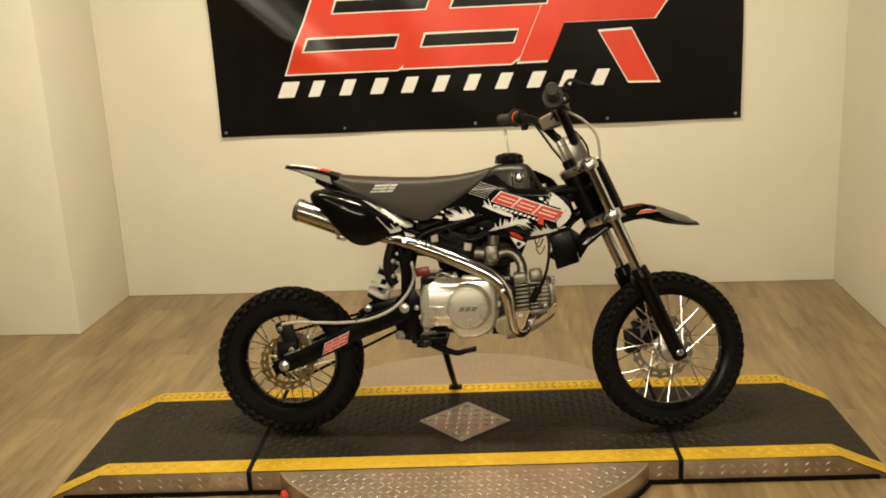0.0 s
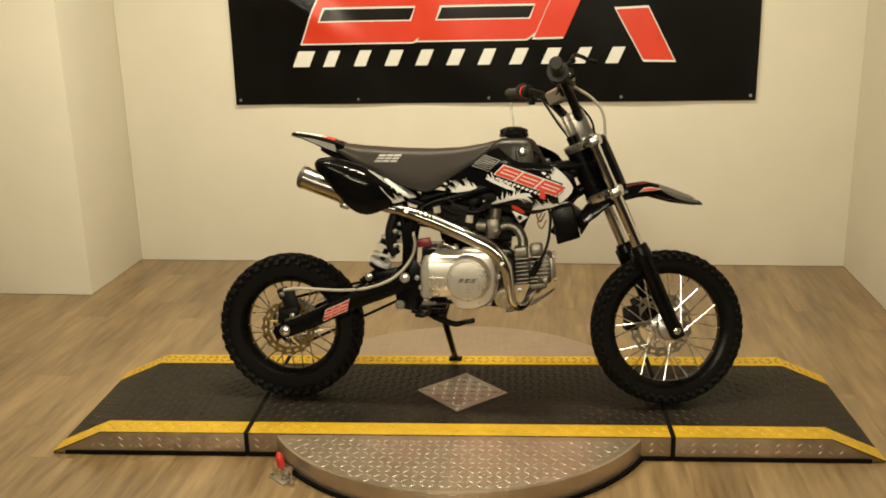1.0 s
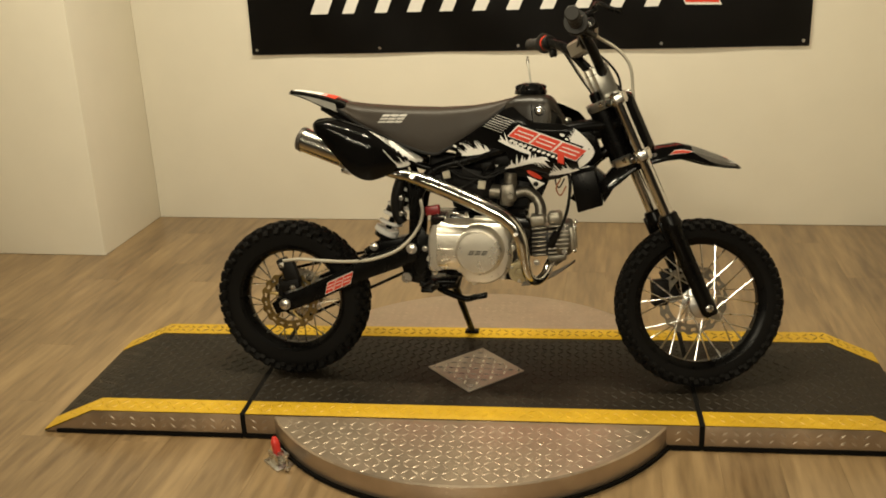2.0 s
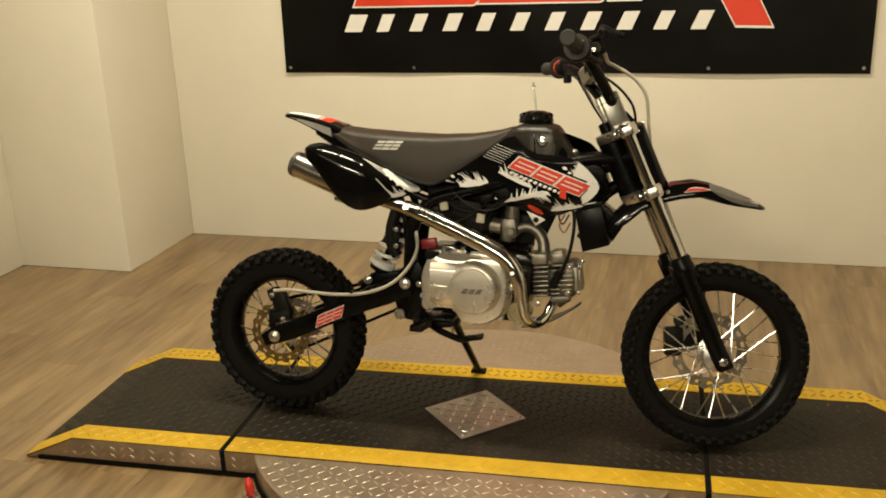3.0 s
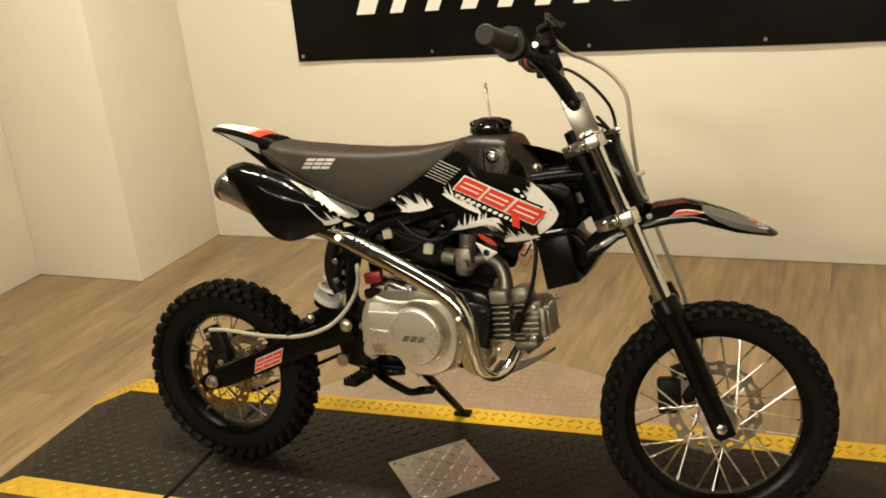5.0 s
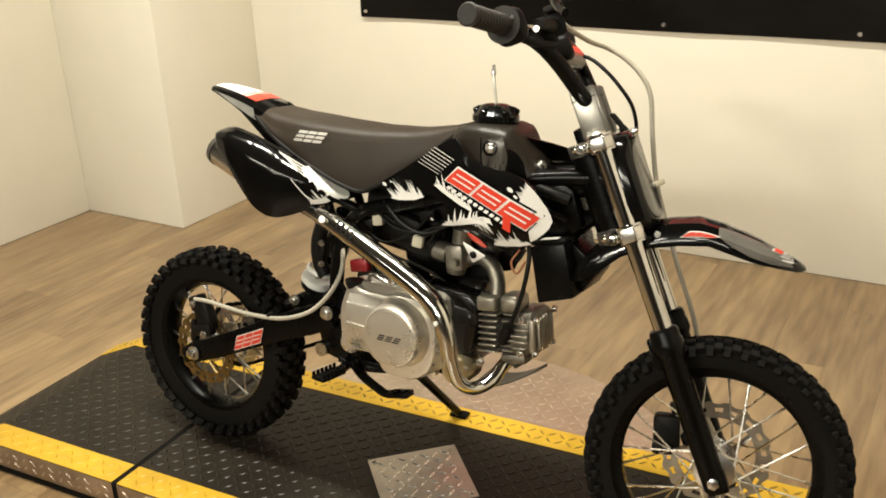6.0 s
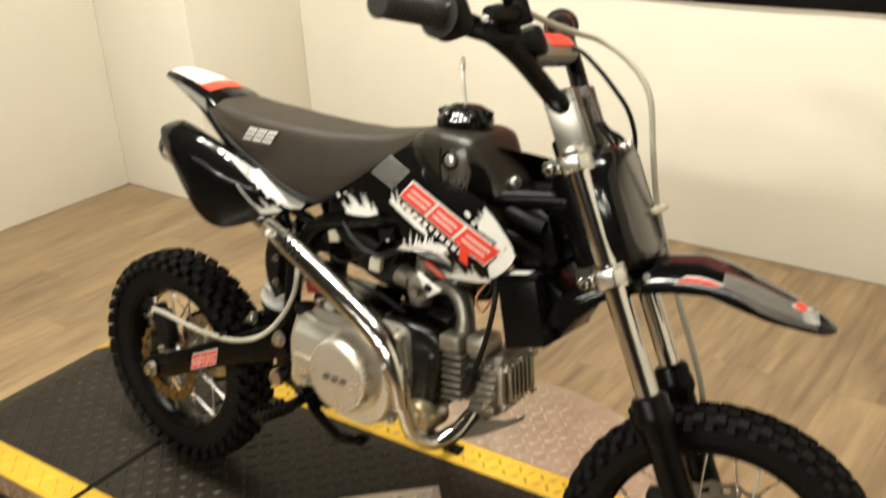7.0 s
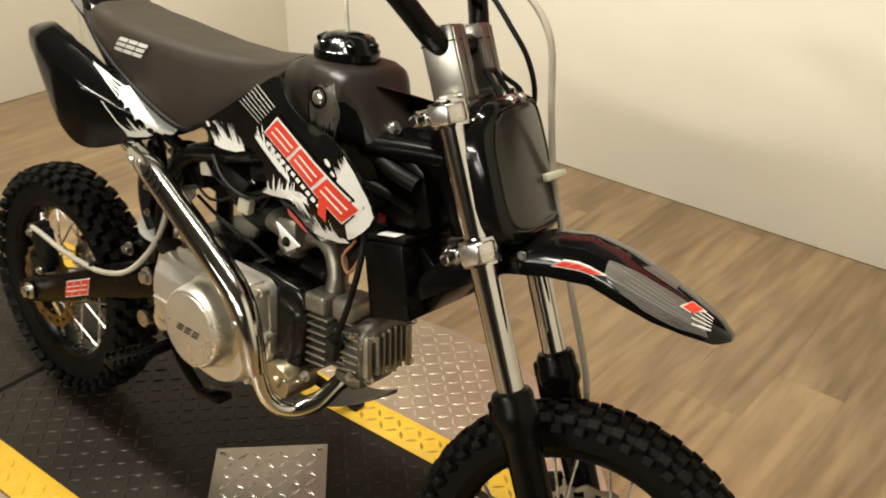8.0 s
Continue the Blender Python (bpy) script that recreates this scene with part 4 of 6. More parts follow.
# exhaust
PIPE = [(0.26, -0.078, 0.640), (0.32, -0.083, 0.622), (0.365, -0.090, 0.611), (0.43, -0.102, 0.594), (0.53, -0.118, 0.557), (0.615, -0.128, 0.520), (0.668, -0.133, 0.487), (0.697, -0.136, 0.440), (0.706, -0.132, 0.385), (0.716, -0.118, 0.338), (0.735, -0.092, 0.318), (0.757, -0.062, 0.328), (0.768, -0.035, 0.352), (0.775, -0.012, 0.365)]
pipe = part("exhaust_pipe", tube(PIPE, [0.0150] * 8 + [0.0134] * 6, 20), CHROME, bike, "bright chrome header pipe")
shield = [(x, y - 0.006, z + 0.003) for x, y, z in PIPE[2:9]]
part("heat_shield", tube(shield, [0.016, 0.0212, 0.0216, 0.0216, 0.0212, 0.0190, 0.0160], 20, 8), SHIELD, pipe, "chrome heat shield with slots")
for k in range(4):
    c = Vector(shield[1]).lerp(Vector(shield[2]), 0.04 + 0.13 * k) + Vector((0.0, -0.0172, 0.0128))
    part("shield_slot", box((0.0040, 0.020, 0.004), bevel=0.001), DULL, pipe, m=Matrix.Translation(c) @ pose(0, 0, 0, 53, 0, 0) @ pose(0, 0, 0, 0, 18, 0))
for at in ((0.686, -0.158, 0.462), (0.395, -0.124, 0.614)):
    part("shield_bolt", bolt(at, (0.2, -1, 0.2), 0.005, 0.005), STEEL, pipe)
ma, mb = Vector((0.053, -0.047, 0.713)), Vector((0.285, -0.080, 0.632))
ma2 = ma + (mb - ma) * 0.055
muffler = part("muffler", tube([ma2, mb], 0.0345, 32, 1), mat("brushed_steel", (0.66, 0.63, 0.57), 0.22, 1.0, vary=0.08, scale=60, stretch=(20, 1, 1)), bike, "brushed steel silencer can")
bm = tube([ma, ma + (mb - ma) * 0.012, ma2, ma2 + (mb - ma) * 0.01], [0.026, 0.034, 0.0362, 0.0362], 32, 1, ends=False)
tube([ma + (mb - ma) * 0.02, ma + (mb - ma) * 0.03], 0.03, 24, 1, bm)
tube([ma - (mb - ma) * 0.02, ma + (mb - ma) * 0.05], 0.013, 20, 1, bm)
part("end_cap", bm, mat("dark_cast_cap", (0.09, 0.08, 0.07), 0.45, 0.6), muffler, "dark cast end cap")
part("clamp_band", tube([ma + (mb - ma) * 0.60, ma + (mb - ma) * 0.66], 0.0365, 32, 1, box((0.03, 0.02, 0.02), ma + (mb - ma) * 0.62 + Vector((0.0, -0.005, -0.038)), (0, 20, 0), 0.003)), STEEL, muffler)

# ---- seat, tank and bodywork ----
SEAT_TOP = [(0.165, 0.812), (0.20, 0.812), (0.25, 0.806), (0.36, 0.799), (0.46, 0.796), (0.55, 0.800), (0.62, 0.811), (0.655, 0.820)]
SEAT_LOW = [(0.165, 0.800), (0.190, 0.785), (0.21, 0.772), (0.26, 0.744), (0.36, 0.698), (0.42, 0.676), (0.455, 0.672), (0.48, 0.683), (0.535, 0.712), (0.59, 0.752), (0.655, 0.806)]
SEAT_W = [(0.165, 0.056), (0.22, 0.076), (0.30, 0.084), (0.40, 0.080), (0.48, 0.072), (0.56, 0.060), (0.655, 0.046)]


def seat_ring(x, extra=0.0):
    zt, zl, w = interp(x, SEAT_TOP), interp(x, SEAT_LOW), interp(x, SEAT_W) + extra
    h = zt - zl
    pts = []
    for k in range(13):
        a = math.pi * k / 12
        cy, cz = math.cos(a), math.sin(a)
        pts.append((x, w * 0.90 * math.copysign(abs(cy) ** 0.55, cy), zt - min(0.030, h * 0.6) * (1 - cz ** 0.8)))
    for k in range(1, 7):
        f = k / 6
        zz = zt - min(0.030, h * 0.6)
        pts.append((x, -w * (0.90 + 0.10 * math.sin(f * math.pi * 0.6) - 0.05 * f), zz + (zl - zz) * f))
    for k in range(6, 0, -1):
        f = k / 6
        zz = zt - min(0.030, h * 0.6)
        pts.append((x, w * (0.90 + 0.10 * math.sin(f * math.pi * 0.6) - 0.05 * f), zz + (zl - zz) * f))
    return pts


seat = part("seat", loft([seat_ring(0.165 + 0.49 * k / 48) for k in range(49)]), SEAT, bike, "black grained vinyl seat")


def on_seat(a, b, lift):
    w = interp(a, SEAT_W)
    return Vector((a, -w * 0.985 - lift - 0.0008 + max(0.0, b - 0.772) * 0.15, b))


SILVER = mat("silver_print", (0.54, 0.52, 0.48), 0.4)
for k in range(3):
    for r in range(3):
        part("seat_print", decal([slab(0.292 + 0.0235 * k + 0.0065 * r, 0.313 + 0.0235 * k + 0.0065 * r, 0.7585 + 0.0086 * r, 0.7643 + 0.0086 * r, 0.8)], lambda a, b: on_seat(a, b, 0.0006), 0.02), SILVER, seat, "silver printed bar")
bm = tube([(x, -interp(x, SEAT_W) * 0.95, interp(x, SEAT_LOW) - 0.002) for x in (0.17, 0.2, 0.26, 0.36, 0.42, 0.455, 0.48, 0.535, 0.59, 0.64, 0.652)], 0.0045, 8, 4)
tube([(x, interp(x, SEAT_W) * 0.95, interp(x, SEAT_LOW) - 0.002) for x in (0.17, 0.2, 0.26, 0.36, 0.42, 0.455, 0.48, 0.535, 0.59, 0.64, 0.652)], 0.0045, 8, 4, bm)
part("seat_edge", bm, DULL, seat)
part("seat_pan", prism([(0.19, 0.785), (0.26, 0.742), (0.36, 0.695), (0.44, 0.672), (0.48, 0.682), (0.56, 0.73), (0.62, 0.775), (0.50, 0.775), (0.3, 0.78)], -0.05, 0.05, 0.004), DULL, seat)

# rear mudguard
FT = [(0.018, 0.843, 0.020, 0.006), (0.027, 0.845, 0.034, 0.008), (0.06, 0.842, 0.043, 0.014), (0.10, 0.836, 0.049, 0.024), (0.14, 0.827, 0.054, 0.034), (0.18, 0.816, 0.058, 0.042), (0.21, 0.800, 0.058, 0.045)]
rings = []
for x, z, w, d in FT:
    rings.append([(x, y, zz) for y, zz in ((-w, z - d), (-w, z - 0.006), (-w * 0.85, z), (0, z + 0.004), (w * 0.85, z), (w, z - 0.006), (w, z - d), (w * 0.9, z - d), (w * 0.88, z - 0.008), (0, z - 0.001), (-w * 0.88, z - 0.008), (-w * 0.9, z - d))])
guard = part("rear_mudguard", loft(rings), GLOSS, bike, "glossy black rear mudguard with a white and red top")


def on_guard(a, b, lift):
    z = interp(a, [(p[0], p[1]) for p in FT])
    return Vector((a, b, z + 0.004 - 0.004 * abs(b) / 0.05 + lift))


part("top_print", decal([[(0.032, -0.026), (0.160, -0.041), (0.160, 0.041), (0.032, 0.026)]], lambda a, b: on_guard(a, b, 0.0012), 0.01), WHITE, guard, "white printed panel")
part("top_stripe", decal([[(0.130, -0.040), (0.160, -0.042), (0.160, 0.042), (0.130, 0.040)]], lambda a, b: on_guard(a, b, 0.0018), 0.01), RED, guard, "red printed band")
part("top_stripe", decal([[(0.120, -0.039), (0.125, -0.0395), (0.125, 0.0395), (0.120, 0.039)]], lambda a, b: on_guard(a, b, 0.0018), 0.01), RED, guard, "red printed line")


def on_guard_side(a, b, lift):
    z, w, d = (interp(a, [(p[0], p[i]) for p in FT]) for i in (1, 2, 3))
    return Vector((a, -w - lift, z - 0.006 - (d - 0.006) * b))


part("side_print", decal([[(0.03, 0.15), (0.165, 0.10), (0.172, 0.75), (0.09, 0.85)]], lambda a, b: on_guard_side(a, b, 0.001), 0.02), mat("silver_hatched_print", (0.30, 0.29, 0.26), 0.35), guard, "silver hatched print")


# side panels
PT = [(0.112, 0.758), (0.120, 0.770), (0.156, 0.776), (0.21, 0.765), (0.265, 0.746), (0.31, 0.722), (0.348, 0.699), (0.402, 0.663), (0.420, 0.652)]
PB = [(0.112, 0.756), (0.118, 0.742), (0.125, 0.732), (0.155, 0.704), (0.190, 0.660), (0.228, 0.620), (0.250, 0.607), (0.275, 0.601), (0.300, 0.605), (0.346, 0.624), (0.385, 0.637), (0.405, 0.642), (0.420, 0.649)]
PD = [(0.112, 0.108), (0.116, 0.121), (0.124, 0.131), (0.16, 0.140), (0.22, 0.145), (0.28, 0.138), (0.34, 0.110), (0.402, 0.070), (0.420, 0.058)]


def panel_y(x, v):
    """Depth of the panel's face at x and at v from its lower (0) to its upper edge (1)."""
    d = interp(x, PD)
    low = interp(x, [(0.11, 0.001), (0.16, 0.005), (0.26, 0.006), (0.30, 0.012)])
    return -(d - (low if v < 0.5 else 0.040) * abs(2 * v - 1) ** (2.6 if v < 0.5 else 4))


def flow(x, table):
    """Like interp, with the corners of the line eased."""
    return sum(interp(x + d, table) for d in (-0.012, -0.006, 0.0, 0.006, 0.012)) / 5 if 0.135 < x < 0.39 else interp(x, table)


def side_panel(s):
    rings = []
    for k in range(45):
        f = k / 44
        x = 0.1125 + 0.307 * f ** 1.3
        zt, zb = flow(x, PT), flow(x, PB)
        ring = [(x, s * -panel_y(x, j / 16), zb + (zt - zb) * j / 16) for j in range(17)]
        back = max(0.048, interp(x, PD) - (0.030 if x < 0.30 else 0.06))
        ring += [(x, s * back, zt - 0.002), (x, s * back, zb + 0.002)]
        rings.append(ring)
    return loft(rings)


def on_panel(a, b, lift):
    zt, zb = interp(a, PT), interp(a, PB)
    v = min(1, max(0, (b - zb) / max(1e-4, zt - zb)))
    return Vector((a, panel_y(a, v) - lift, b + lift * 0.5))


def splash(x, z, w, h, seed, up=1, turn=0.0, n=15, lean=0.0):
    """A ragged paint splash: a thin body with many fine spikes on one side."""
    r = random.Random(seed)
    pts = [(-w / 2, 0), (-w * 0.25, -h * 0.10), (w * 0.2, -h * 0.12), (w / 2, 0)]
    for k in range(n):
        f = 1 - (k + 0.5) / n
        hump = 0.25 + 0.75 * math.sin(math.pi * min(1, max(0, f))) ** 0.8
        pts.append((-w / 2 + w * f + w * 0.012, h * hump * r.uniform(0.12, 0.45)))
        if k < n - 1:
            tall = h * hump * r.choice((0.35, 0.5, 0.75, 1.0, 1.25))
            pts.append((-w / 2 + w * (f - 0.5 / n) + (lean + 0.5 * (f - 0.5)) * tall + r.uniform(-0.3, 0.3) * w / n, tall))
    ca, sa_ = math.cos(turn), math.sin(turn)
    return [(x + ca * a - sa_ * up * b, z + sa_ * a + ca * up * b) for a, b in pts]


def drop(x, z, a, b, turn=0.0):
    """A small round drop of print."""
    ca, sa_ = math.cos(turn), math.sin(turn)
    return [(x + ca * a * math.cos(t) - sa_ * b * math.sin(t), z + sa_ * a * math.cos(t) + ca * b * math.sin(t)) for t in [k * math.pi / 5 for k in range(10)]]


for s in (-1, 1):
    pan = part("side_panel", side_panel(s), GLOSS, bike, "glossy black rear side panel with white splashes")
    if s < 0:
        r = random.Random(4)
        edge = [(x, interp(x, PT) - 0.0015) for x in (0.330, 0.345, 0.360, 0.378, 0.396, 0.416)]
        rag = []
        for k in range(30):
            f = k / 29
            x = 0.414 - 0.090 * f
            thick = 0.003 + 0.015 * math.sin(math.pi * min(1.0, 0.15 + 0.78 * f)) ** 1.3
            jag = 1.0 + 0.12 * math.sin(7.0 * f) + r.uniform(-0.10, 0.10) + (0.35 if k in (5, 11, 16, 21, 25) else 0.0)
            thick = min(thick * jag, 0.75 * (interp(x, PT) - interp(x, PB)))
            rag.append((x, interp(x, PT) - 0.002 - thick))
        part("splash_print", decal([edge + rag], lambda a, b: on_panel(a, b, 0.0022), 0.004), WHITE, pan, "ragged white splash print")
        part("splash_print", decal([splash(0.366, 0.638, 0.036, 0.026, 11, 1, radians(12), 9, -0.4)], lambda a, b: on_panel(a, b, 0.0020), 0.005), WHITE, pan, "ragged white splash print")
        part("pin_stripe", decal([[(0.314, 0.686), (0.316, 0.686), (0.356, 0.637), (0.353, 0.637)]], lambda a, b: on_panel(a, b, 0.0014)), WHITE, pan, "thin white line")
        for k in range(4):
            part("pin_stripe", decal([[(0.270 + 0.008 * k, 0.7405 - 0.0055 * k), (0.270 + 0.008 * k, 0.7394 - 0.0055 * k), (0.338, 0.7005 - 0.0034 * k), (0.338, 0.7018 - 0.0034 * k)]], lambda a, b: on_panel(a, b, 0.0018), 0.004), SILVER, pan, "thin silver line")

# tank
TK = [(0.635, 0.804, 0.044, 0.70), (0.655, 0.818, 0.058, 0.69), (0.675, 0.827, 0.064, 0.68), (0.71, 0.830, 0.072, 0.68), (0.75, 0.829, 0.076, 0.68), (0.768, 0.824, 0.073, 0.68), (0.780, 0.813, 0.062, 0.68), (0.790, 0.796, 0.055, 0.68), (0.803, 0.772, 0.052, 0.68), (0.820, 0.746, 0.048, 0.68), (0.842, 0.722, 0.040, 0.68)]
rings = []
for k in range(42):
    x = 0.635 + 0.207 * k / 41
    zt, w, zb = (interp(x, [(p[0], p[i]) for p in TK]) for i in (1, 2, 3))
    ring = []
    for j in range(24):
        a = 2 * math.pi * j / 24
        cy, cz = math.cos(a), math.sin(a)
        e = 0.42
        mid, half = (zt + zb) / 2, (zt - zb) / 2
        flare = 1.0 + 0.16 * max(0, -cz)
        ring.append((x, w * flare * math.copysign(abs(cy) ** e, cy), mid + half * math.copysign(abs(cz) ** e, cz)))
    rings.append(ring)
tank = part("fuel_tank", loft(rings), TANK, bike, "matt grained black fuel tank")
bm = lathe([(0.045, -0.002), (0.045, 0.008), (0.040, 0.012), (0.031, 0.025), (0.020, 0.029), (0.001, 0.030)], 40, m=pose(0.713, 0.0, 0.832, 90))
cap = part("tank_cap", bm, GLOSS, tank, "ribbed black tank cap")
for k in range(6):
    part("cap_rib", box((0.020, 0.012, 0.023), bevel=0.005), GLOSS, cap, m=pose(0.713, 0, 0.845) @ pose(0, 0, 0, 0, 0, 60 * k + 20) @ pose(0.033, 0, 0, 0, 25, 0))
part("vent_hose", tube([(0.712, 0.0, 0.862), (0.708, -0.002, 0.895), (0.704, 0.0, 0.918)], 0.0030, 10, 4), mat("clear_hose", (0.62, 0.60, 0.52), 0.25), cap, "clear breather hose")
part("vent_valve", lathe([(0.0045, 0), (0.0045, 0.010), (0.003, 0.012), (0.003, 0.018), (0.0015, 0.020)], 12, m=pose(0.704, 0, 0.914, 90)), STEEL, cap)
part("bolt_recess", lathe([(0.0145, 0.002), (0.0145, -0.0012), (0.0125, -0.0014), (0.0115, 0.001)], 24, m=pose(0.742, -0.0775, 0.789, -6)), GLOSS, tank)
part("tank_bolt", lathe([(0.0095, 0.0), (0.0095, -0.003), (0.007, -0.005), (0.003, -0.0055)], 20, m=pose(0.742, -0.0765, 0.789, -6)), STEEL, tank, "round silver bolt head")
part("tank_bolt", bolt((0.817, -0.010, 0.757), (0.7, -0.3, 0.6), 0.007, 0.006), STEEL, tank)


def tank_y(x, z):
    """Depth of the tank's right flank."""
    zt, w, zb = (interp(x, [(p[0], p[i]) for p in TK]) for i in (1, 2, 3))
    mid, half = (zt + zb) / 2, (zt - zb) / 2
    q = max(-0.999, min(0.999, (z - mid) / half))
    cz = math.copysign(abs(q) ** (1 / 0.42), q)
    return -w * (1.0 + 0.16 * max(0, -cz)) * math.sqrt(max(0.0, 1 - cz * cz)) ** 0.42


# shrouds
ST = [(0.485, 0.686), (0.548, 0.725), (0.612, 0.767), (0.655, 0.797), (0.672, 0.800), (0.690, 0.783), (0.712, 0.766), (0.735, 0.758), (0.765, 0.757), (0.80, 0.755), (0.83, 0.748), (0.855, 0.735), (0.872, 0.718), (0.884, 0.703), (0.891, 0.691), (0.895, 0.681)]
SB = [(0.485, 0.684), (0.515, 0.675), (0.547, 0.671), (0.585, 0.680), (0.623, 0.688), (0.652, 0.678), (0.664, 0.648), (0.706, 0.625), (0.735, 0.610), (0.765, 0.600), (0.80, 0.607), (0.831, 0.623), (0.862, 0.641), (0.879, 0.656), (0.889, 0.668), (0.895, 0.679)]
SY = [(0.485, 0.066), (0.55, 0.074), (0.60, 0.080), (0.66, 0.090), (0.72, 0.101), (0.78, 0.114), (0.83, 0.121), (0.87, 0.124), (0.89, 0.121), (0.905, 0.112)]


def shroud_y(x, z):
    y = interp(x, SY)
    y -= 0.9 * max(0.0, z - 0.745) ** 1.5
    y -= 24.0 * max(0.0, z - 0.738) ** 2 * min(1.0, max(0.0, (x - 0.70) / 0.05))
    y -= 2.2 * max(0.0, 0.655 - z) ** 1.6
    return -y


ST_LEFT = [p for p in ST if p[0] < 0.71] + [(0.740, 0.808), (0.790, 0.806), (0.845, 0.775), (0.878, 0.732), (0.895, 0.681)]


def shroud(s):
    rings = []
    top = ST if s < 0 else ST_LEFT
    n, m = 64, 14
    bm = bmesh.new()
    for side in (0, 1):
        g = []
        for k in range(n + 1):
            x = 0.486 + 0.4085 * k / n
            zt, zb = interp(x, top), interp(x, SB)
            g.append([bm.verts.new((x, s * (-shroud_y(x, zb + (zt - zb) * j / m) - side * 0.004), zb + (zt - zb) * j / m)) for j in range(m + 1)])
        rings.append(g)
        for k in range(n):
            for j in range(m):
                bm.faces.new((g[k][j], g[k + 1][j], g[k + 1][j + 1], g[k][j + 1]))
    a, b = rings
    for k in range(n):
        for j in (0, m):
            bm.faces.new((a[k][j], a[k + 1][j], b[k + 1][j], b[k][j]))
    for j in range(m):
        for k in (0, n):
            bm.faces.new((a[k][j], a[k][j + 1], b[k][j + 1], b[k][j]))
    return bm


def on_shroud(a, b, lift):
    return Vector((a, shroud_y(a, b) - lift, b))


def on_tank(a, b, lift):
    return Vector((a, tank_y(a, b) - lift, b))


def on_logo(a, b, lift):
    """The slanted badge's own axes: a along it, b across."""
    dx, dz = math.cos(radians(-19.0)), math.sin(radians(-19.0))
    return on_shroud(0.664 + a * dx - b * dz, 0.7365 + a * dz + b * dx, lift)


for s in (-1, 1):
    sh = part("tank_shroud", shroud(s), GLOSS, bike, "glossy black tank shroud with red badge and white splashes")
    if s > 0:
        continue
    r = random.Random(9)
    tip = [(0.852, 0.638), (0.864, 0.6445), (0.880, 0.659), (0.888, 0.669), (0.8925, 0.681), (0.888, 0.6935), (0.880, 0.7055), (0.868, 0.7195), (0.856, 0.731), (0.843, 0.740)]
    for k in range(7):
        base = Vector((0.842 - 0.0022 * k, 0.737 - 0.0036 * k))
        v = r.uniform(0.006, 0.017)
        tip.append((base.x - 0.62 * v, base.y + 0.70 * v))
        tip.append((base.x - 0.0004, base.y - 0.0022))
    tip += [(0.826, 0.704), (0.838, 0.690), (0.846, 0.674), (0.848, 0.660)]
    for poly in (splash(0.566, 0.673, 0.082, 0.040, 3, 1, radians(10), 17, -0.4),
                 splash(0.676, 0.690, 0.100, 0.028, 5, 1, radians(-22), 17, -0.5),
                 tip,
                 splash(0.700, 0.645, 0.110, 0.026, 8, 1, radians(15), 15, 0.3),
                 splash(0.742, 0.662, 0.050, 0.030, 21, -1, radians(8), 11, 0.5),
                 splash(0.812, 0.624, 0.085, 0.026, 13, 1, radians(12), 15, -0.3)):
        part("splash_print", decal([poly], lambda a, b: on_shroud(a, b, 0.0014), 0.006), WHITE, sh, "ragged white splash print")
    for x, z, a in ((0.508, 0.692, 0.006), (0.524, 0.699, 0.003), (0.640, 0.716, 0.004), (0.806, 0.726, 0.007), (0.818, 0.715, 0.005), (0.626, 0.640, 0.004)):
        part("print_drop", decal([drop(x, z, a, a * 0.55, -0.4)], lambda a, b: on_shroud(a, b, 0.0012)), WHITE, sh)
    pale = mat("pale_print", (0.42, 0.40, 0.37), 0.35)
    for k in range(7):
        b = -0.014 + 0.0068 * k
        part("hatch_line", decal([[(-0.066 + 0.55 * b, b), (-0.012 + 0.55 * b, b), (-0.012 + 0.55 * b, b + 0.0016), (-0.066 + 0.55 * b, b + 0.0016)]], lambda a, b: on_logo(a, b, 0.0012), 0.02), pale, sh)
    r = random.Random(2)
    sticker = [(0.7235, 0.776), (0.733, 0.800), (0.742, 0.807), (0.753, 0.803), (0.762, 0.812), (0.768, 0.800), (0.774, 0.778)]
    for k in range(21):
        x = 0.776 - 0.048 * k / 20
        low = 0.726 + 0.016 * abs(k - 9) / 9
        sticker.append((x - 0.0012, low + r.uniform(-0.004, 0.014)) if k % 2 == 0 else (x, 0.762 + r.uniform(-0.010, 0.008)))
    part("tank_splash", decal([sticker], lambda a, b: on_tank(a, b, 0.0020), 0.006), mat("smoke_grey_print", (0.058, 0.051, 0.041), 0.3, spec=0.4), sh, "smoky grey splash print on the tank")
    # Black gloss print; it also carries the shade of the tank front
    part("tank_dark_patch", decal([[(0.750, 0.735), (0.754, 0.768), (0.766, 0.786), (0.776, 0.790), (0.788, 0.780), (0.800, 0.762), (0.808, 0.735)]], lambda a, b: on_tank(a, b, 0.0010), 0.006), GLOSS, sh, "glossy black print with the shade of the tank front")
    part("tank_line", decal([[(0.7185, 0.806), (0.7205, 0.806), (0.7245, 0.770), (0.730, 0.740), (0.727, 0.740), (0.7215, 0.770)]], lambda a, b: on_tank(a, b, 0.0024), 0.006), GLOSS, sh)
    part("badge_shadow", decal([grow(slab(0.0, 0.194, -0.016, 0.020, 0.55), 0.0065)], lambda a, b: on_logo(a, b, 0.0018), 0.012), GLOSS, sh)
    red_badge("shroud_badge", sh, on_logo, 0.0, 0.194, -0.015, 0.019, 0.55, lift=0.0023)
    part("badge_leg", decal([slab(0.150, 0.168, -0.036, -0.014, -0.35)], lambda a, b: on_logo(a, b, 0.0030), 0.02), RED, sh, "red printed leg of the badge")
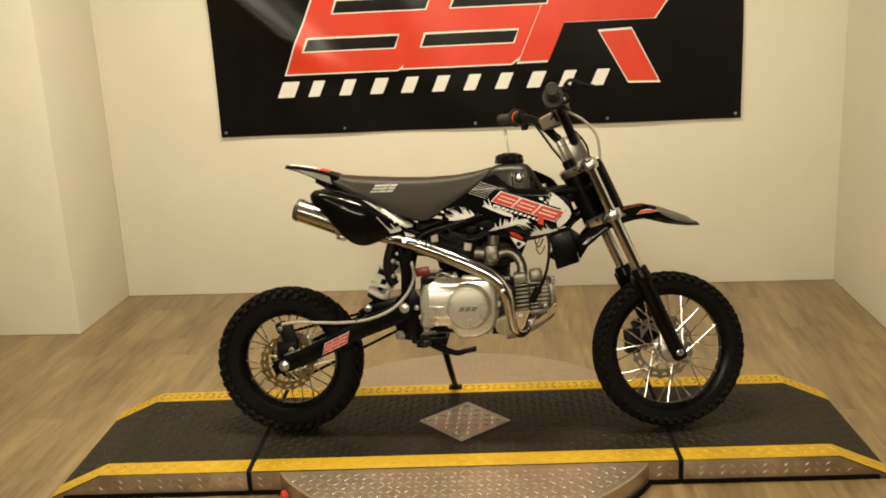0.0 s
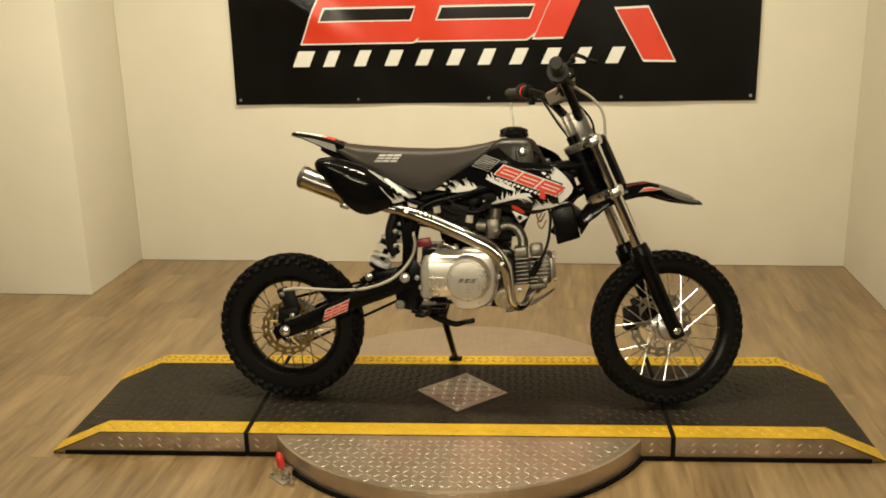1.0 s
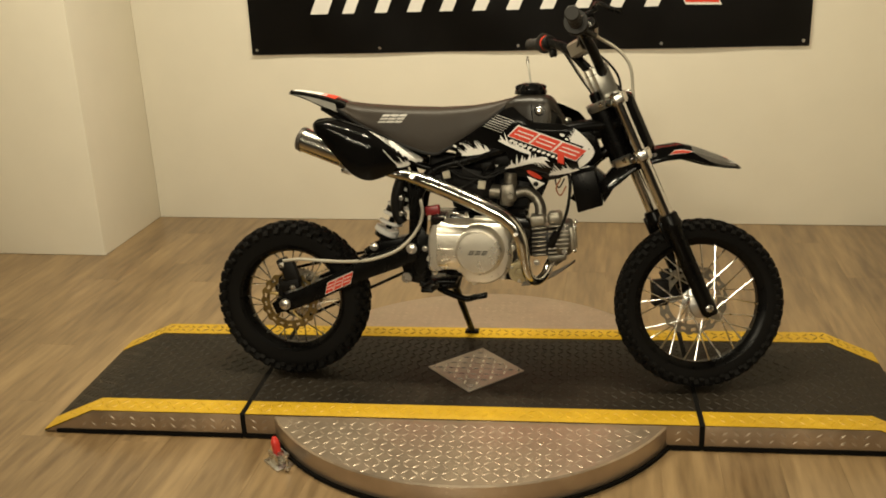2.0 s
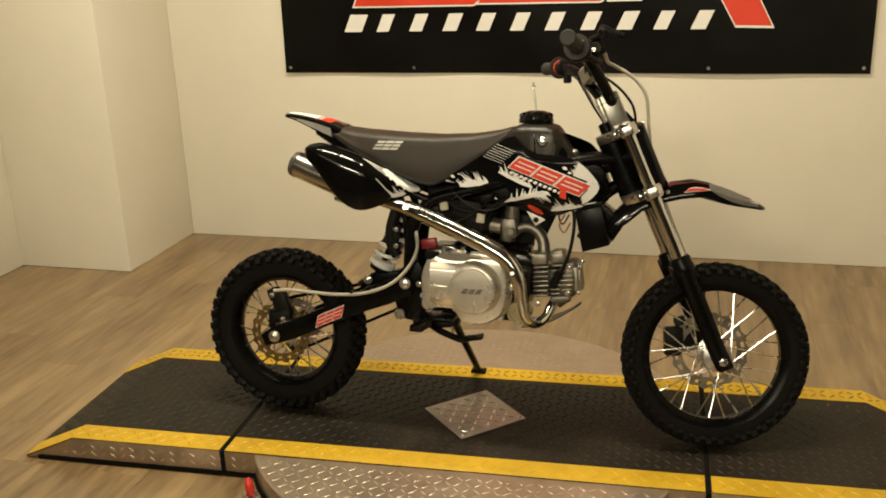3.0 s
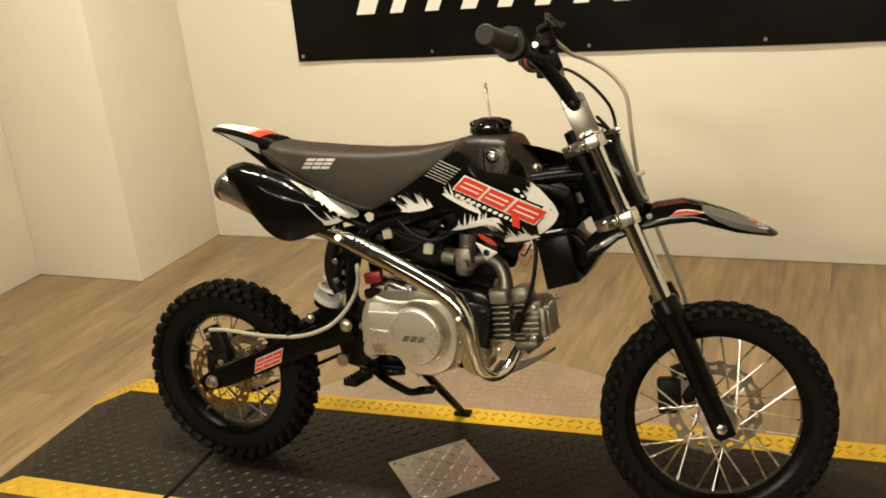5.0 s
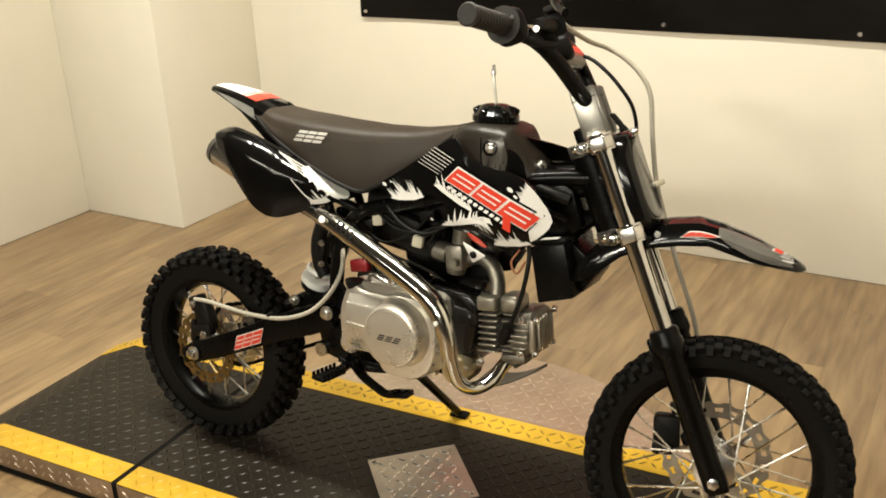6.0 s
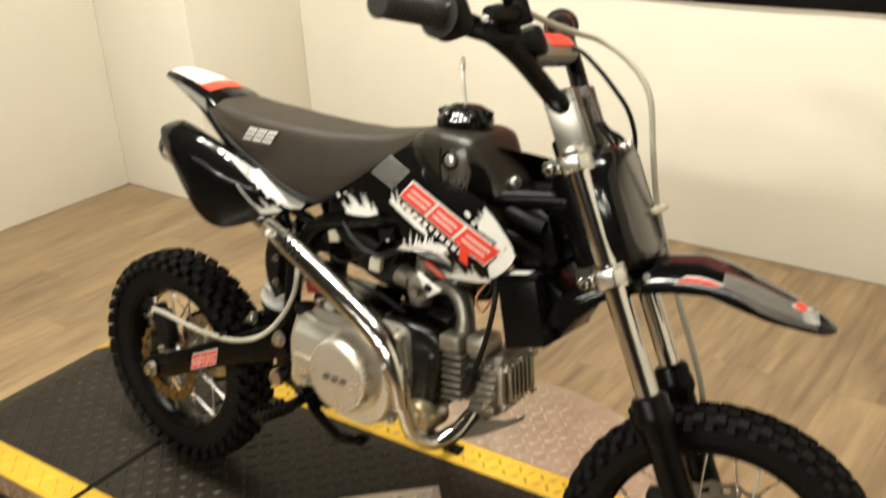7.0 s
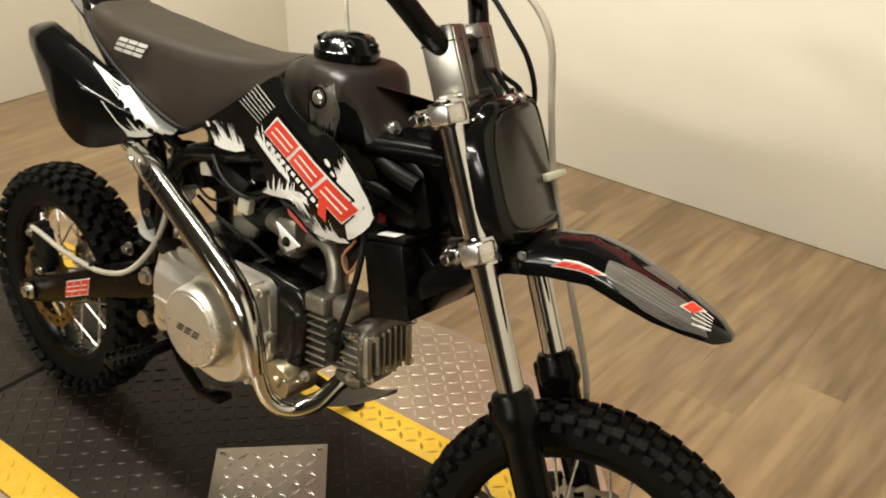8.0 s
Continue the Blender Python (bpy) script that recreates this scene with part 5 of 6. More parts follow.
    for k in range(11):
        part("word_bar", decal([slab(0.006 + 0.0135 * k, 0.0145 + 0.0135 * k, -0.029, -0.022, 0.5)], lambda a, b: on_logo(a, b, 0.0024), 0.02), WHITE, sh, "tiny white bar")
    part("oval_badge", decal([[(0.730 + 0.023 * math.cos(t) * math.cos(0.5) + 0.007 * math.sin(t) * math.sin(0.5), 0.616 - 0.023 * math.cos(t) * math.sin(0.5) + 0.007 * math.sin(t) * math.cos(0.5)) for t in [k * math.pi / 8 for k in range(16)]]], lambda a, b: on_shroud(a, b, 0.0016), 0.02), RED, sh, "small red oval badge")
part("bracket_plate", prism([(0.712, 0.615), (0.760, 0.595), (0.735, 0.578)], -0.116, -0.112, 0.001), mat("pale_bracket", (0.62, 0.60, 0.56), 0.4), bike, "pale triangular bracket")
part("bracket_bolt", bolt((0.736, -0.1165, 0.594), (0, -1, 0), 0.005, 0.004), DULL, bike)

# battery box
BOX = [(0.826, 0.612), (0.893, 0.628), (0.918, 0.528), (0.848, 0.506)]
bbox = part("battery_box", prism(BOX, -0.064, 0.080, 0.004), SATIN, bike, "black steel battery box under the steering head")
part("box_lid", prism([(0.826, 0.613), (0.894, 0.629), (0.892, 0.637), (0.824, 0.621)], -0.058, 0.074, 0.002), DULL, bbox)
part("box_sticker", prism([(0.845, 0.627), (0.878, 0.634), (0.878, 0.635), (0.845, 0.628)], -0.059, -0.040), WHITE, bbox, "pale sticker")
part("box_bracket", prism([(0.893, 0.625), (0.925, 0.60), (0.945, 0.57), (0.92, 0.53)], -0.03, 0.05, 0.003), SATIN, bbox)
part("red_terminal", box((0.012, 0.014, 0.012), (0.83, -0.03, 0.640), bevel=0.002), mat("red_cap", (0.45, 0.02, 0.02), 0.4), bike)
part("frame_hose", tube([(0.80, -0.03, 0.725), (0.85, -0.045, 0.715), (0.89, -0.04, 0.705)], 0.011, 14, 6, tube([(0.79, -0.045, 0.688), (0.85, -0.045, 0.682), (0.885, -0.035, 0.668)], 0.007, 12, 6)), DULL, bike, "black rubber tubes beside the steering head")

# foot controls
for s in (-1, 1):
    bm = tube([(0.425, s * 0.06, 0.292), (0.428, s * 0.10, 0.292), (0.44, s * 0.145, 0.30)], 0.010, 10, 4)
    merge(bm, box((0.034, 0.068, 0.009), bevel=0.003), pose(0.450, s * 0.176, 0.310, 0, 0, s * 8))
    for k in range(6):
        for d in (-1, 1):
            merge(bm, box((0.004, 0.007, 0.009), bevel=0.001), pose(0.450, s * 0.176, 0.316, 0, 0, s * 8) @ pose(d * 0.014, -0.029 + k * 0.0116, 0.002))
    part("foot_peg", bm, SATIN, bike, "black toothed foot peg")
bm = tube([(0.44, -0.080, 0.302), (0.475, -0.090, 0.282), (0.52, -0.100, 0.268), (0.540, -0.104, 0.264), (0.558, -0.104, 0.267)], [0.010, 0.0095, 0.0090, 0.0085, 0.0085], 10)
merge(bm, box((0.050, 0.030, 0.012), bevel=0.003), pose(0.575, -0.104, 0.272, 0, -12, 0))
part("brake_pedal", bm, SATIN, bike, "black steel rear brake pedal")
bm = tube([(0.40, -0.065, 0.300), (0.44, -0.06, 0.288), (0.50, -0.045, 0.29)], 0.011, 10, 4)
tube([(0.40, 0.065, 0.300), (0.44, 0.06, 0.288), (0.50, 0.045, 0.29)], 0.011, 10, 4, bm)
box((0.10, 0.13, 0.012), (0.455, 0, 0.300), (0, 0, 0), 0.003, bm)
box((0.20, 0.09, 0.012), (0.57, 0, 0.318), (0, 3, 0), 0.004, bm)
part("peg_mount", bm, SATIN, bike)
inv_bike = BIKE.inverted()
foot = inv_bike @ Vector((0.498, 0.285, TOP + 0.010))
bm = tube([(0.478, 0.050, 0.280), foot * 0.97 + Vector((0.478, 0.050, 0.280)) * 0.03], [0.0115, 0.0098], 12, 1)
merge(bm, box((0.045, 0.028, 0.008), bevel=0.002), Matrix.Translation(foot) @ pose(0, 0, 0, 9))
box((0.044, 0.034, 0.050), (0.482, 0.046, 0.285), (0, 14, 0), 0.006, bm)
part("kickstand", bm, SATIN, bike, "black side stand folded out")
part("stand_spring", tube([(0.468 + 0.004 * math.cos(k), 0.062 + 0.0015 * k, 0.27 - 0.0018 * k + 0.004 * math.sin(k)) for k in range(30)], 0.0015, 6, 1), STEEL, bike)
rings = []
for k in range(9):
    f = k / 8
    x, z = 0.69 + 0.150 * f, 0.285 + 0.065 * f * f
    w = 0.055 * (1 - f) ** 0.7 + 0.002
    rings.append([(x, -w, z + 0.004), (x, 0, z), (x, w, z + 0.004), (x, w, z + 0.007), (x, 0, z + 0.003), (x, -w, z + 0.007)])
part("skid_plate", loft(rings), mat("grey_skid_plate", (0.10, 0.095, 0.09), 0.45, 0.5), bike, "small grey pointed skid plate", m=pose(0, 0.02, 0))

# ---- steering: fork, clamps, bars, front mudguard, number plate ----
LEG = 0.0775
for s in (-1, 1):
    bm = tube([(0.035, s * LEG, 0.003), (0.035, s * LEG, -0.40)], 0.0170, 24, 1)
    st = part("stanchion", bm, CHROME, bike, "polished chrome fork tube", m=STEER)
    prof = [(0.0165, 0.0), (0.0235, -0.002), (0.0265, -0.008), (0.0265, -0.022), (0.0285, -0.026), (0.0285, -0.042), (0.0235, -0.052), (0.0225, -0.20), (0.0215, -0.30), (0.017, -0.308), (0.001, -0.308)]
    bm = lathe([(r, -y) for r, y in prof], 24, m=STEER @ pose(0.035, s * LEG, -0.352) @ pose(0, 0, 0, -90))
    merge(bm, box((0.040, 0.024, 0.050), bevel=0.008), STEER @ pose(0.038, s * LEG, -0.640))
    merge(bm, box((0.018, 0.016, 0.060), bevel=0.005), STEER @ pose(0.010, s * LEG, -0.395))
    part("fork_leg", bm, SATIN, bike, "black lower fork leg")
    part("fork_cap", lathe([(0.0145, 0), (0.0145, 0.003), (0.009, 0.004), (0.009, 0.006)], 6, m=STEER @ pose(0.035, s * LEG, 0.003, 90)), STEEL, bike)
for z, name, th in ((-0.013, "upper_clamp", 0.024), (-0.178, "lower_clamp", 0.026)):
    bm = bmesh.new()
    outline = [(-0.032, -0.030), (0.0, -0.052), (0.012, -0.072), (0.020, -0.104), (0.046, -0.106), (0.060, -0.092), (0.058, -0.068), (0.040, -0.045), (0.036, 0.045), (0.058, 0.068), (0.060, 0.092), (0.046, 0.106), (0.020, 0.104), (0.012, 0.072), (0.0, 0.052), (-0.032, 0.030)]
    prism(outline, -th / 2, th / 2, 0.003, bm, pose(0, 0, 0, 90) @ pose(0, 0, 0) @ Matrix.Diagonal((1, 1, -1, 1)))
    cl = part(name, bm, CHROME if z == 0 else STEEL, bike, "polished fork clamp", m=STEER @ pose(0, 0, z))
    for s in (-1, 1):
        bm = lathe([(0.0255, -th * 0.62), (0.0255, th * 0.62)], 24, m=pose(0.035, s * LEG, z, 90))
        box((0.020, 0.026, th * 0.8), (0.006, s * (LEG + 0.010), z), (0, 0, 0), 0.0075, bm, 3)
        bolt((0.004, s * (LEG + 0.027), z), (0, s, 0), 0.0065, 0.008, bm)
        bolt((-0.010, s * (LEG - 0.008), z + 0.004), (-1, 0, 0), 0.0055, 0.007, bm)
        part("clamp_ring", bm, CHROME, cl, m=STEER)
part("steering_stem", tube([(0, 0, -0.19), (0, 0, 0.022)], 0.017, 16, 1, lathe([(0.016, 0.012), (0.016, 0.024), (0.010, 0.026)], 6, m=pose(0, 0, 0, 90))), SATIN, bike, m=STEER)

for s in (-1, 1):
    bm = box((0.044, 0.036, 0.092), (0.029, s * 0.040, 0.043), (0, 0, 0), 0.0025)
    box((0.003, 0.010, 0.086), (0.0515, s * 0.040 - 0.011, 0.043), (0, 0, 0), 0.001, bm)
    box((0.003, 0.010, 0.086), (0.0515, s * 0.040 + 0.011, 0.043), (0, 0, 0), 0.001, bm)
    box((0.036, 0.0380, 0.010), (0.030, s * 0.040, 0.004), (0, 0, 0), 0.002, bm)
    ri = part("bar_riser", bm, RISER, bike, "tall extruded aluminium bar riser", m=STEER)
    part("riser_joint", box((0.0455, 0.0375, 0.0016), (0.029, s * 0.040, 0.070)), DULL, ri, m=STEER)
    for dy in (-0.009, 0.009):
        part("riser_bolt", bolt((0.028, s * 0.040 + dy, 0.088), (0, 0, 1), 0.004, 0.003), STEEL, ri, m=STEER)
BARS = STEER @ pose(0.003, 0, -0.006)
bar = [(-0.050, -0.360, 0.236), (-0.037, -0.295, 0.227), (-0.022, -0.23, 0.213), (-0.005, -0.18, 0.193), (0.005, -0.145, 0.172), (0.014, -0.115, 0.142), (0.021, -0.088, 0.108), (0.025, -0.068, 0.085), (0.028, -0.048, 0.073), (0.028, 0, 0.072)]
bar = bar + [(x, -y, z) for x, y, z in bar[-2::-1]]
part("handlebar", tube(bar, 0.0138, 16, 5), SATIN, bike, "black steel handlebar", m=BARS)
part("cross_bar", tube([(0.016, -0.110, 0.142), (0.016, 0.110, 0.142)], 0.008, 12, 1), SATIN, bike, m=BARS)
rings = []
for y, g in ((-0.086, 0.80), (-0.083, 0.94), (-0.076, 1.0), (0.092, 1.0), (0.099, 0.94), (0.102, 0.80)):
    rings.append([(0.016 + g * a, y, 0.162 + g * b) for a, b in ((-0.020, -0.016), (-0.014, -0.021), (0.006, -0.022), (0.014, -0.016), (0.016, 0.0), (0.010, 0.014), (0.002, 0.021), (-0.014, 0.021), (-0.020, 0.016))])
pad = part("bar_pad", loft(rings), mat("grey_bar_pad", (0.21, 0.185, 0.145), 0.5, vary=0.1), bike, "grey crossbar pad with a red panel", m=BARS)
rings = []
for y in (-0.030, 0.080):
    rings.append([(0.016 + a, y, 0.162 + b) for a, b in ((0.0145, -0.008), (0.0168, 0.0), (0.0108, 0.0145), (0.0024, 0.0218), (-0.013, 0.0218), (-0.013, 0.018), (0.010, -0.008))])
part("pad_print", loft(rings), RED, pad, "red printed panel", m=BARS)
part("pad_strap", box((0.042, 0.034, 0.044), (0.018, -0.078, 0.168), (0, 0, 0), 0.010, seg=3), DULL, pad, "black strap round the end of the pad", m=BARS)
E1, E2 = Vector((-0.050, -0.358, 0.2358)), Vector((-0.0275, -0.255, 0.2185))
for s in (-1, 1):
    a, b = Vector((E1.x, s * -E1.y, E1.z)), Vector((E2.x, s * -E2.y, E2.z))
    d = (b - a).normalized()
    line, radii = [a - d * 0.003, a, a + d * 0.008, a + d * 0.012], [0.016, 0.0185, 0.0165, 0.0160]
    for k in range(9):
        for g, rad in ((0.0, 0.0160), (0.001, 0.0172), (0.005, 0.0172), (0.006, 0.0160)):
            line.append(a + d * (0.014 + 0.009 * k + g))
            radii.append(rad)
    line += [b - d * 0.006, b, b + d * 0.001, b + d * 0.004]
    radii += [0.0165, 0.018, 0.030, 0.029]
    bm = bmesh.new()
    rings = []
    side = d.orthogonal().normalized()
    for p, rad in zip(line, radii):
        rings.append([p + rad * (math.cos(q) * side + math.sin(q) * d.cross(side)) for q in [2 * math.pi * k / 24 for k in range(24)]])
    loft(rings, True, bm)
    part("hand_grip", bm, GRIP, bike, "black rubber grip", m=BARS)
bm = box((0.054, 0.042, 0.058), (-0.022, -0.233, 0.214), (12, 0, 6), 0.018, seg=4)
tube([(-0.016, -0.222, 0.196), (0.004, -0.20, 0.180), (0.024, -0.16, 0.170)], 0.0075, 10, 4, bm)
throttle = part("throttle_housing", bm, DULL, bike, "black throttle housing", m=BARS)
part("throttle_bolt", bolt((-0.010, -0.255, 0.222), (0.3, -1, 0.2), 0.004, 0.004), STEEL, throttle, m=BARS)
bm = tube([(0.018, -0.206, 0.205), (0.022, -0.186, 0.205), (0.030, -0.140, 0.203)], [0.009, 0.0115, 0.0115], 14, 1)
box((0.026, 0.015, 0.050), (0.036, -0.134, 0.210), (0, 0, 8), 0.004, bm)
box((0.034, 0.030, 0.010), (0.040, -0.150, 0.228), (0, 0, 8), 0.003, bm)
box((0.030, 0.024, 0.038), (0.014, -0.138, 0.190), (18, 0, 0), 0.007, bm)
master = part("brake_master_cylinder", bm, DULL, bike, "black front brake master cylinder", m=BARS)
part("master_bolt", bolt((0.012, -0.206, 0.200), (0, -1, 0), 0.004, 0.005), STEEL, master, m=BARS)
part("brake_lever", tube([(0.046, -0.138, 0.230), (0.052, -0.165, 0.239), (0.053, -0.200, 0.240), (0.056, -0.232, 0.230), (0.064, -0.264, 0.210), (0.076, -0.292, 0.194)], [0.0070, 0.0065, 0.0058, 0.0055, 0.0055, 0.0070], 10, 6, squash=0.8), SATIN, bike, "black brake lever", m=BARS)
bm = lathe([(0.018, -0.016), (0.022, -0.012), (0.0225, 0.010), (0.019, 0.015)], 24, m=pose(-0.022, 0.230, 0.213, 0, 0, 15))
box((0.022, 0.022, 0.040), (-0.018, 0.225, 0.188), (0, 20, 0), 0.005, bm)
kill = part("kill_switch", bm, DULL, bike, "black kill switch with a red button", m=BARS)
part("switch_button", lathe([(0.022, -0.003), (0.0232, 0.0), (0.022, 0.003)], 24, m=pose(-0.024, 0.236, 0.2145, 0, 0, 15)), RED, kill, m=BARS)


# front mudguard
FF = [(-0.098, -0.226, 0.030, 0.010), (-0.080, -0.207, 0.040, 0.030), (-0.040, -0.188, 0.045, 0.040), (0.0, -0.182, 0.046, 0.034), (0.05, -0.180, 0.048, 0.036), (0.10, -0.182, 0.050, 0.044), (0.15, -0.196, 0.052, 0.046), (0.185, -0.220, 0.053, 0.050), (0.215, -0.248, 0.050, 0.046), (0.247, -0.280, 0.044, 0.034), (0.275, -0.310, 0.034, 0.021), (0.286, -0.323, 0.022, 0.012)]
rings = []
for p, q in zip(FF, FF[1:]):
    for k in range(3):
        f = k / 3
        x, z, w, d = (p[i] + (q[i] - p[i]) * f for i in range(4))
        rings.append([(x, -w, z - d), (x, -w * 1.0, z - d * 0.45), (x, -w * 0.82, z - d * 0.10), (x, -w * 0.4, z + 0.002), (x, 0, z + 0.004), (x, w * 0.4, z + 0.002), (x, w * 0.82, z - d * 0.10), (x, w, z - d * 0.45), (x, w, z - d), (x, w - 0.004, z - d), (x, w * 0.78, z - d * 0.10 - 0.004), (x, 0, z - 0.0005), (x, -w * 0.78, z - d * 0.10 - 0.004), (x, -w + 0.004, z - d)])
x, z, w, d = 0.291, -0.330, 0.011, 0.006
rings.append([(x, -w, z - d), (x, -w, z - d * 0.45), (x, -w * 0.82, z - d * 0.10), (x, -w * 0.4, z + 0.001), (x, 0, z + 0.001), (x, w * 0.4, z + 0.001), (x, w * 0.82, z - d * 0.10), (x, w, z - d * 0.45), (x, w, z - d), (x, w * 0.9, z - d), (x, w * 0.5, z - d), (x, 0, z - d), (x, -w * 0.5, z - d), (x, -w * 0.9, z - d)])
fender = part("front_mudguard", loft(rings), GLOSS, bike, "glossy black front mudguard with silver and red print", m=STEER)


def on_fender(a, b, lift):
    """a along the mudguard, b from its lower right edge (0) to its crown (1) and over (to 2)."""
    z, w, d = (interp(a, [(p[0], p[i]) for p in FF]) for i in (1, 2, 3))
    prof = [(0, -w, z - d), (0.40, -w, z - d * 0.45), (0.62, -w * 0.82, z - d * 0.10), (0.85, -w * 0.4, z + 0.002), (1.0, 0, z + 0.004), (1.15, w * 0.4, z + 0.002), (1.38, w * 0.82, z - d * 0.1)]
    y, zz = interp(b, [(p[0], p[1]) for p in prof]), interp(b, [(p[0], p[2]) for p in prof])
    return STEER @ Vector((a, y - lift * (1 if b < 0.6 else 0.3), zz + lift * (0.3 if b < 0.5 else 1)))


part("silver_print", decal([[(0.172, 0.42), (0.178, 0.66), (0.205, 0.76), (0.250, 0.84), (0.270, 0.80), (0.272, 0.22), (0.240, 0.12), (0.208, 0.16), (0.184, 0.28)]], lambda a, b: on_fender(a, b, 0.0012), 0.02), GREYPRINT, fender, "silver grey print with fine lines")
part("silver_print", decal([[(0.206, 0.90), (0.216, 1.14), (0.238, 1.14), (0.240, 0.92)]], lambda a, b: on_fender(a, b, 0.0012), 0.02), GREYPRINT, fender, "silver grey print")
for k in range(8):
    a0, b = 0.186 + 0.007 * (k % 3), 0.24 + 0.062 * k
    part("fine_line", decal([[(a0, b), (0.255 - 0.004 * (k % 4), b - 0.01), (0.255 - 0.004 * (k % 4), b + 0.002), (a0, b + 0.010)]], lambda a, b: on_fender(a, b, 0.0016), 0.02), LINEPRINT, fender)
for k in range(5):
    part("fine_line", decal([[(0.258, 0.42 + 0.11 * k), (0.276, 0.50 + 0.09 * k), (0.276, 0.53 + 0.09 * k), (0.258, 0.46 + 0.11 * k)]], lambda a, b: on_fender(a, b, 0.0022), 0.02), SILVER, fender)
for a0, a1, b0, b1, sl in ((0.112, 0.156, 0.28, 0.41, 0.016), (0.250, 0.260, 0.64, 0.90, 0.006)):
    edge = part("badge_border", decal([[(a0 - 0.003, b0 - 0.025), (a1 - 0.003, b0 - 0.025), (a1 + sl + 0.004, b1 + 0.025), (a0 + sl, b1 + 0.025)]], lambda a, b: on_fender(a, b, 0.0024), 0.012), SILVER, fender)
    for k in range(3):
        f0, f1 = k / 3 + 0.012, (k + 1) / 3 - 0.012
        w = a1 - a0
        part("badge_print", decal([[(a0 + w * f0, b0), (a0 + w * f1, b0), (a0 + w * f1 + sl, b1), (a0 + w * f0 + sl, b1)]], lambda a, b: on_fender(a, b, 0.0032), 0.012), RED, edge, "red slanted badge")
part("fender_bolt", bolt(STEER @ Vector((0.075, -0.0495, -0.196)), STEER.to_3x3() @ Vector((0, -1, 0)), 0.004, 0.004), STEEL, fender)

# front number plate
def plate_ring(x, gy, gz, bow):
    ring = []
    for k in range(36):
        a = 2 * math.pi * (k + 0.5) / 36
        cy, cz = math.cos(a), math.sin(a)
        y, z = 0.100 * math.copysign(abs(cy) ** 0.42, cy), 0.090 * math.copysign(abs(cz) ** 0.42, cz)
        if z > 0:
            y *= 1 - 0.16 * (z / 0.090) ** 2
        ring.append((x + 0.007 - bow * (y / 0.1) ** 2, 0.010 + y * gy, -0.095 + z * gz))
    return ring


plate = part("number_plate", loft([plate_ring(0.050, 1.0, 1.0, 0.012), plate_ring(0.066, 1.0, 1.0, 0.012), plate_ring(0.076, 0.97, 0.97, 0.012), plate_ring(0.082, 0.90, 0.91, 0.012), plate_ring(0.083, 0.86, 0.88, 0.012), plate_ring(0.080, 0.83, 0.85, 0.012)]), GLOSS, bike, "glossy black front number plate", m=STEER)
part("plate_face", loft([plate_ring(0.079, 0.82, 0.84, 0.012), plate_ring(0.0825, 0.80, 0.82, 0.012), plate_ring(0.0832, 0.77, 0.79, 0.012)]), mat("dark_plate_film", (0.016, 0.013, 0.009), 0.20, vary=0.15, spec=0.28), plate, "dull dark plate face", m=STEER)
for dy in (-0.012, 0.020):
    part("plate_bolt", bolt((0.086, dy, -0.012), (1, 0, 0.5), 0.005, 0.005), STEEL, plate, m=STEER)
for y in (-0.008, 0.024):
    part("plate_strap", tube([(0.074, y, -0.014), (0.066, y * 0.9, 0.012), (0.060, y * 0.8, 0.028)], 0.0035, 8, 4), DULL, plate, m=STEER)
part("plate_strap", tube([(0.060, -0.008, 0.028), (0.060, 0.020, 0.028)], 0.0035, 8, 1), DULL, plate, m=STEER)

# hoses and cables at the front
hose = [(0.046, -0.135, 0.196), (0.056, -0.08, 0.178), (0.066, -0.01, 0.163), (0.086, 0.030, 0.146), (0.110, 0.037, 0.116), (0.127, 0.040, 0.078), (0.130, 0.043, 0.038), (0.110, 0.056, -0.030), (0.0885, 0.070, -0.115), (0.082, 0.075, -0.187), (0.076, 0.077, -0.28), (0.072, 0.075, -0.40), (0.045, 0.073, -0.49), (0.005, 0.070, -0.55)]
fh = part("front_brake_hose", tube(hose, 0.0046, 12), HOSE, bike, "grey braided front brake hose", m=STEER)
part("cable_tie", box((0.018, 0.040, 0.010), (0.088, 0.064, -0.118), (0, 0, -20), 0.002), IVORY, fh, "ivory cable tie", m=STEER)
part("throttle_cable", tube([(-0.006, -0.15, 0.178), (0.0, -0.05, 0.160), (0.016, 0.06, 0.158), (0.042, 0.070, 0.146), (0.064, 0.054, 0.116), (0.082, 0.046, 0.076), (0.092, 0.056, 0.030), (0.080, 0.078, -0.020), (0.046, 0.082, -0.07), (0.02, 0.05, -0.12)], 0.0036, 10), DULL, bike, "black throttle cable", m=STEER)
part("switch_wire", tube([(-0.02, 0.215, 0.20), (-0.002, 0.165, 0.165), (0.002, 0.150, 0.136), (0.006, 0.120, 0.075), (0.010, 0.080, 0.015), (0.0, 0.05, -0.06)], 0.003, 8), DULL, bike, "black switch wire", m=STEER)
part("switch_wire", tube([(-0.02, 0.22, 0.196), (0.004, 0.172, 0.160), (0.008, 0.158, 0.134), (0.012, 0.128, 0.075), (0.02, 0.085, 0.01), (0.01, 0.05, -0.06)], 0.0026, 8), STEEL, bike, "silver cable", m=STEER)
part("clutch_cable", tube([(0.030, 0.062, 0.050), (0.050, 0.066, 0.020), (0.068, 0.070, -0.006), (0.060, 0.06, -0.04)], 0.0036, 8), DULL, bike, "black cable", m=STEER)

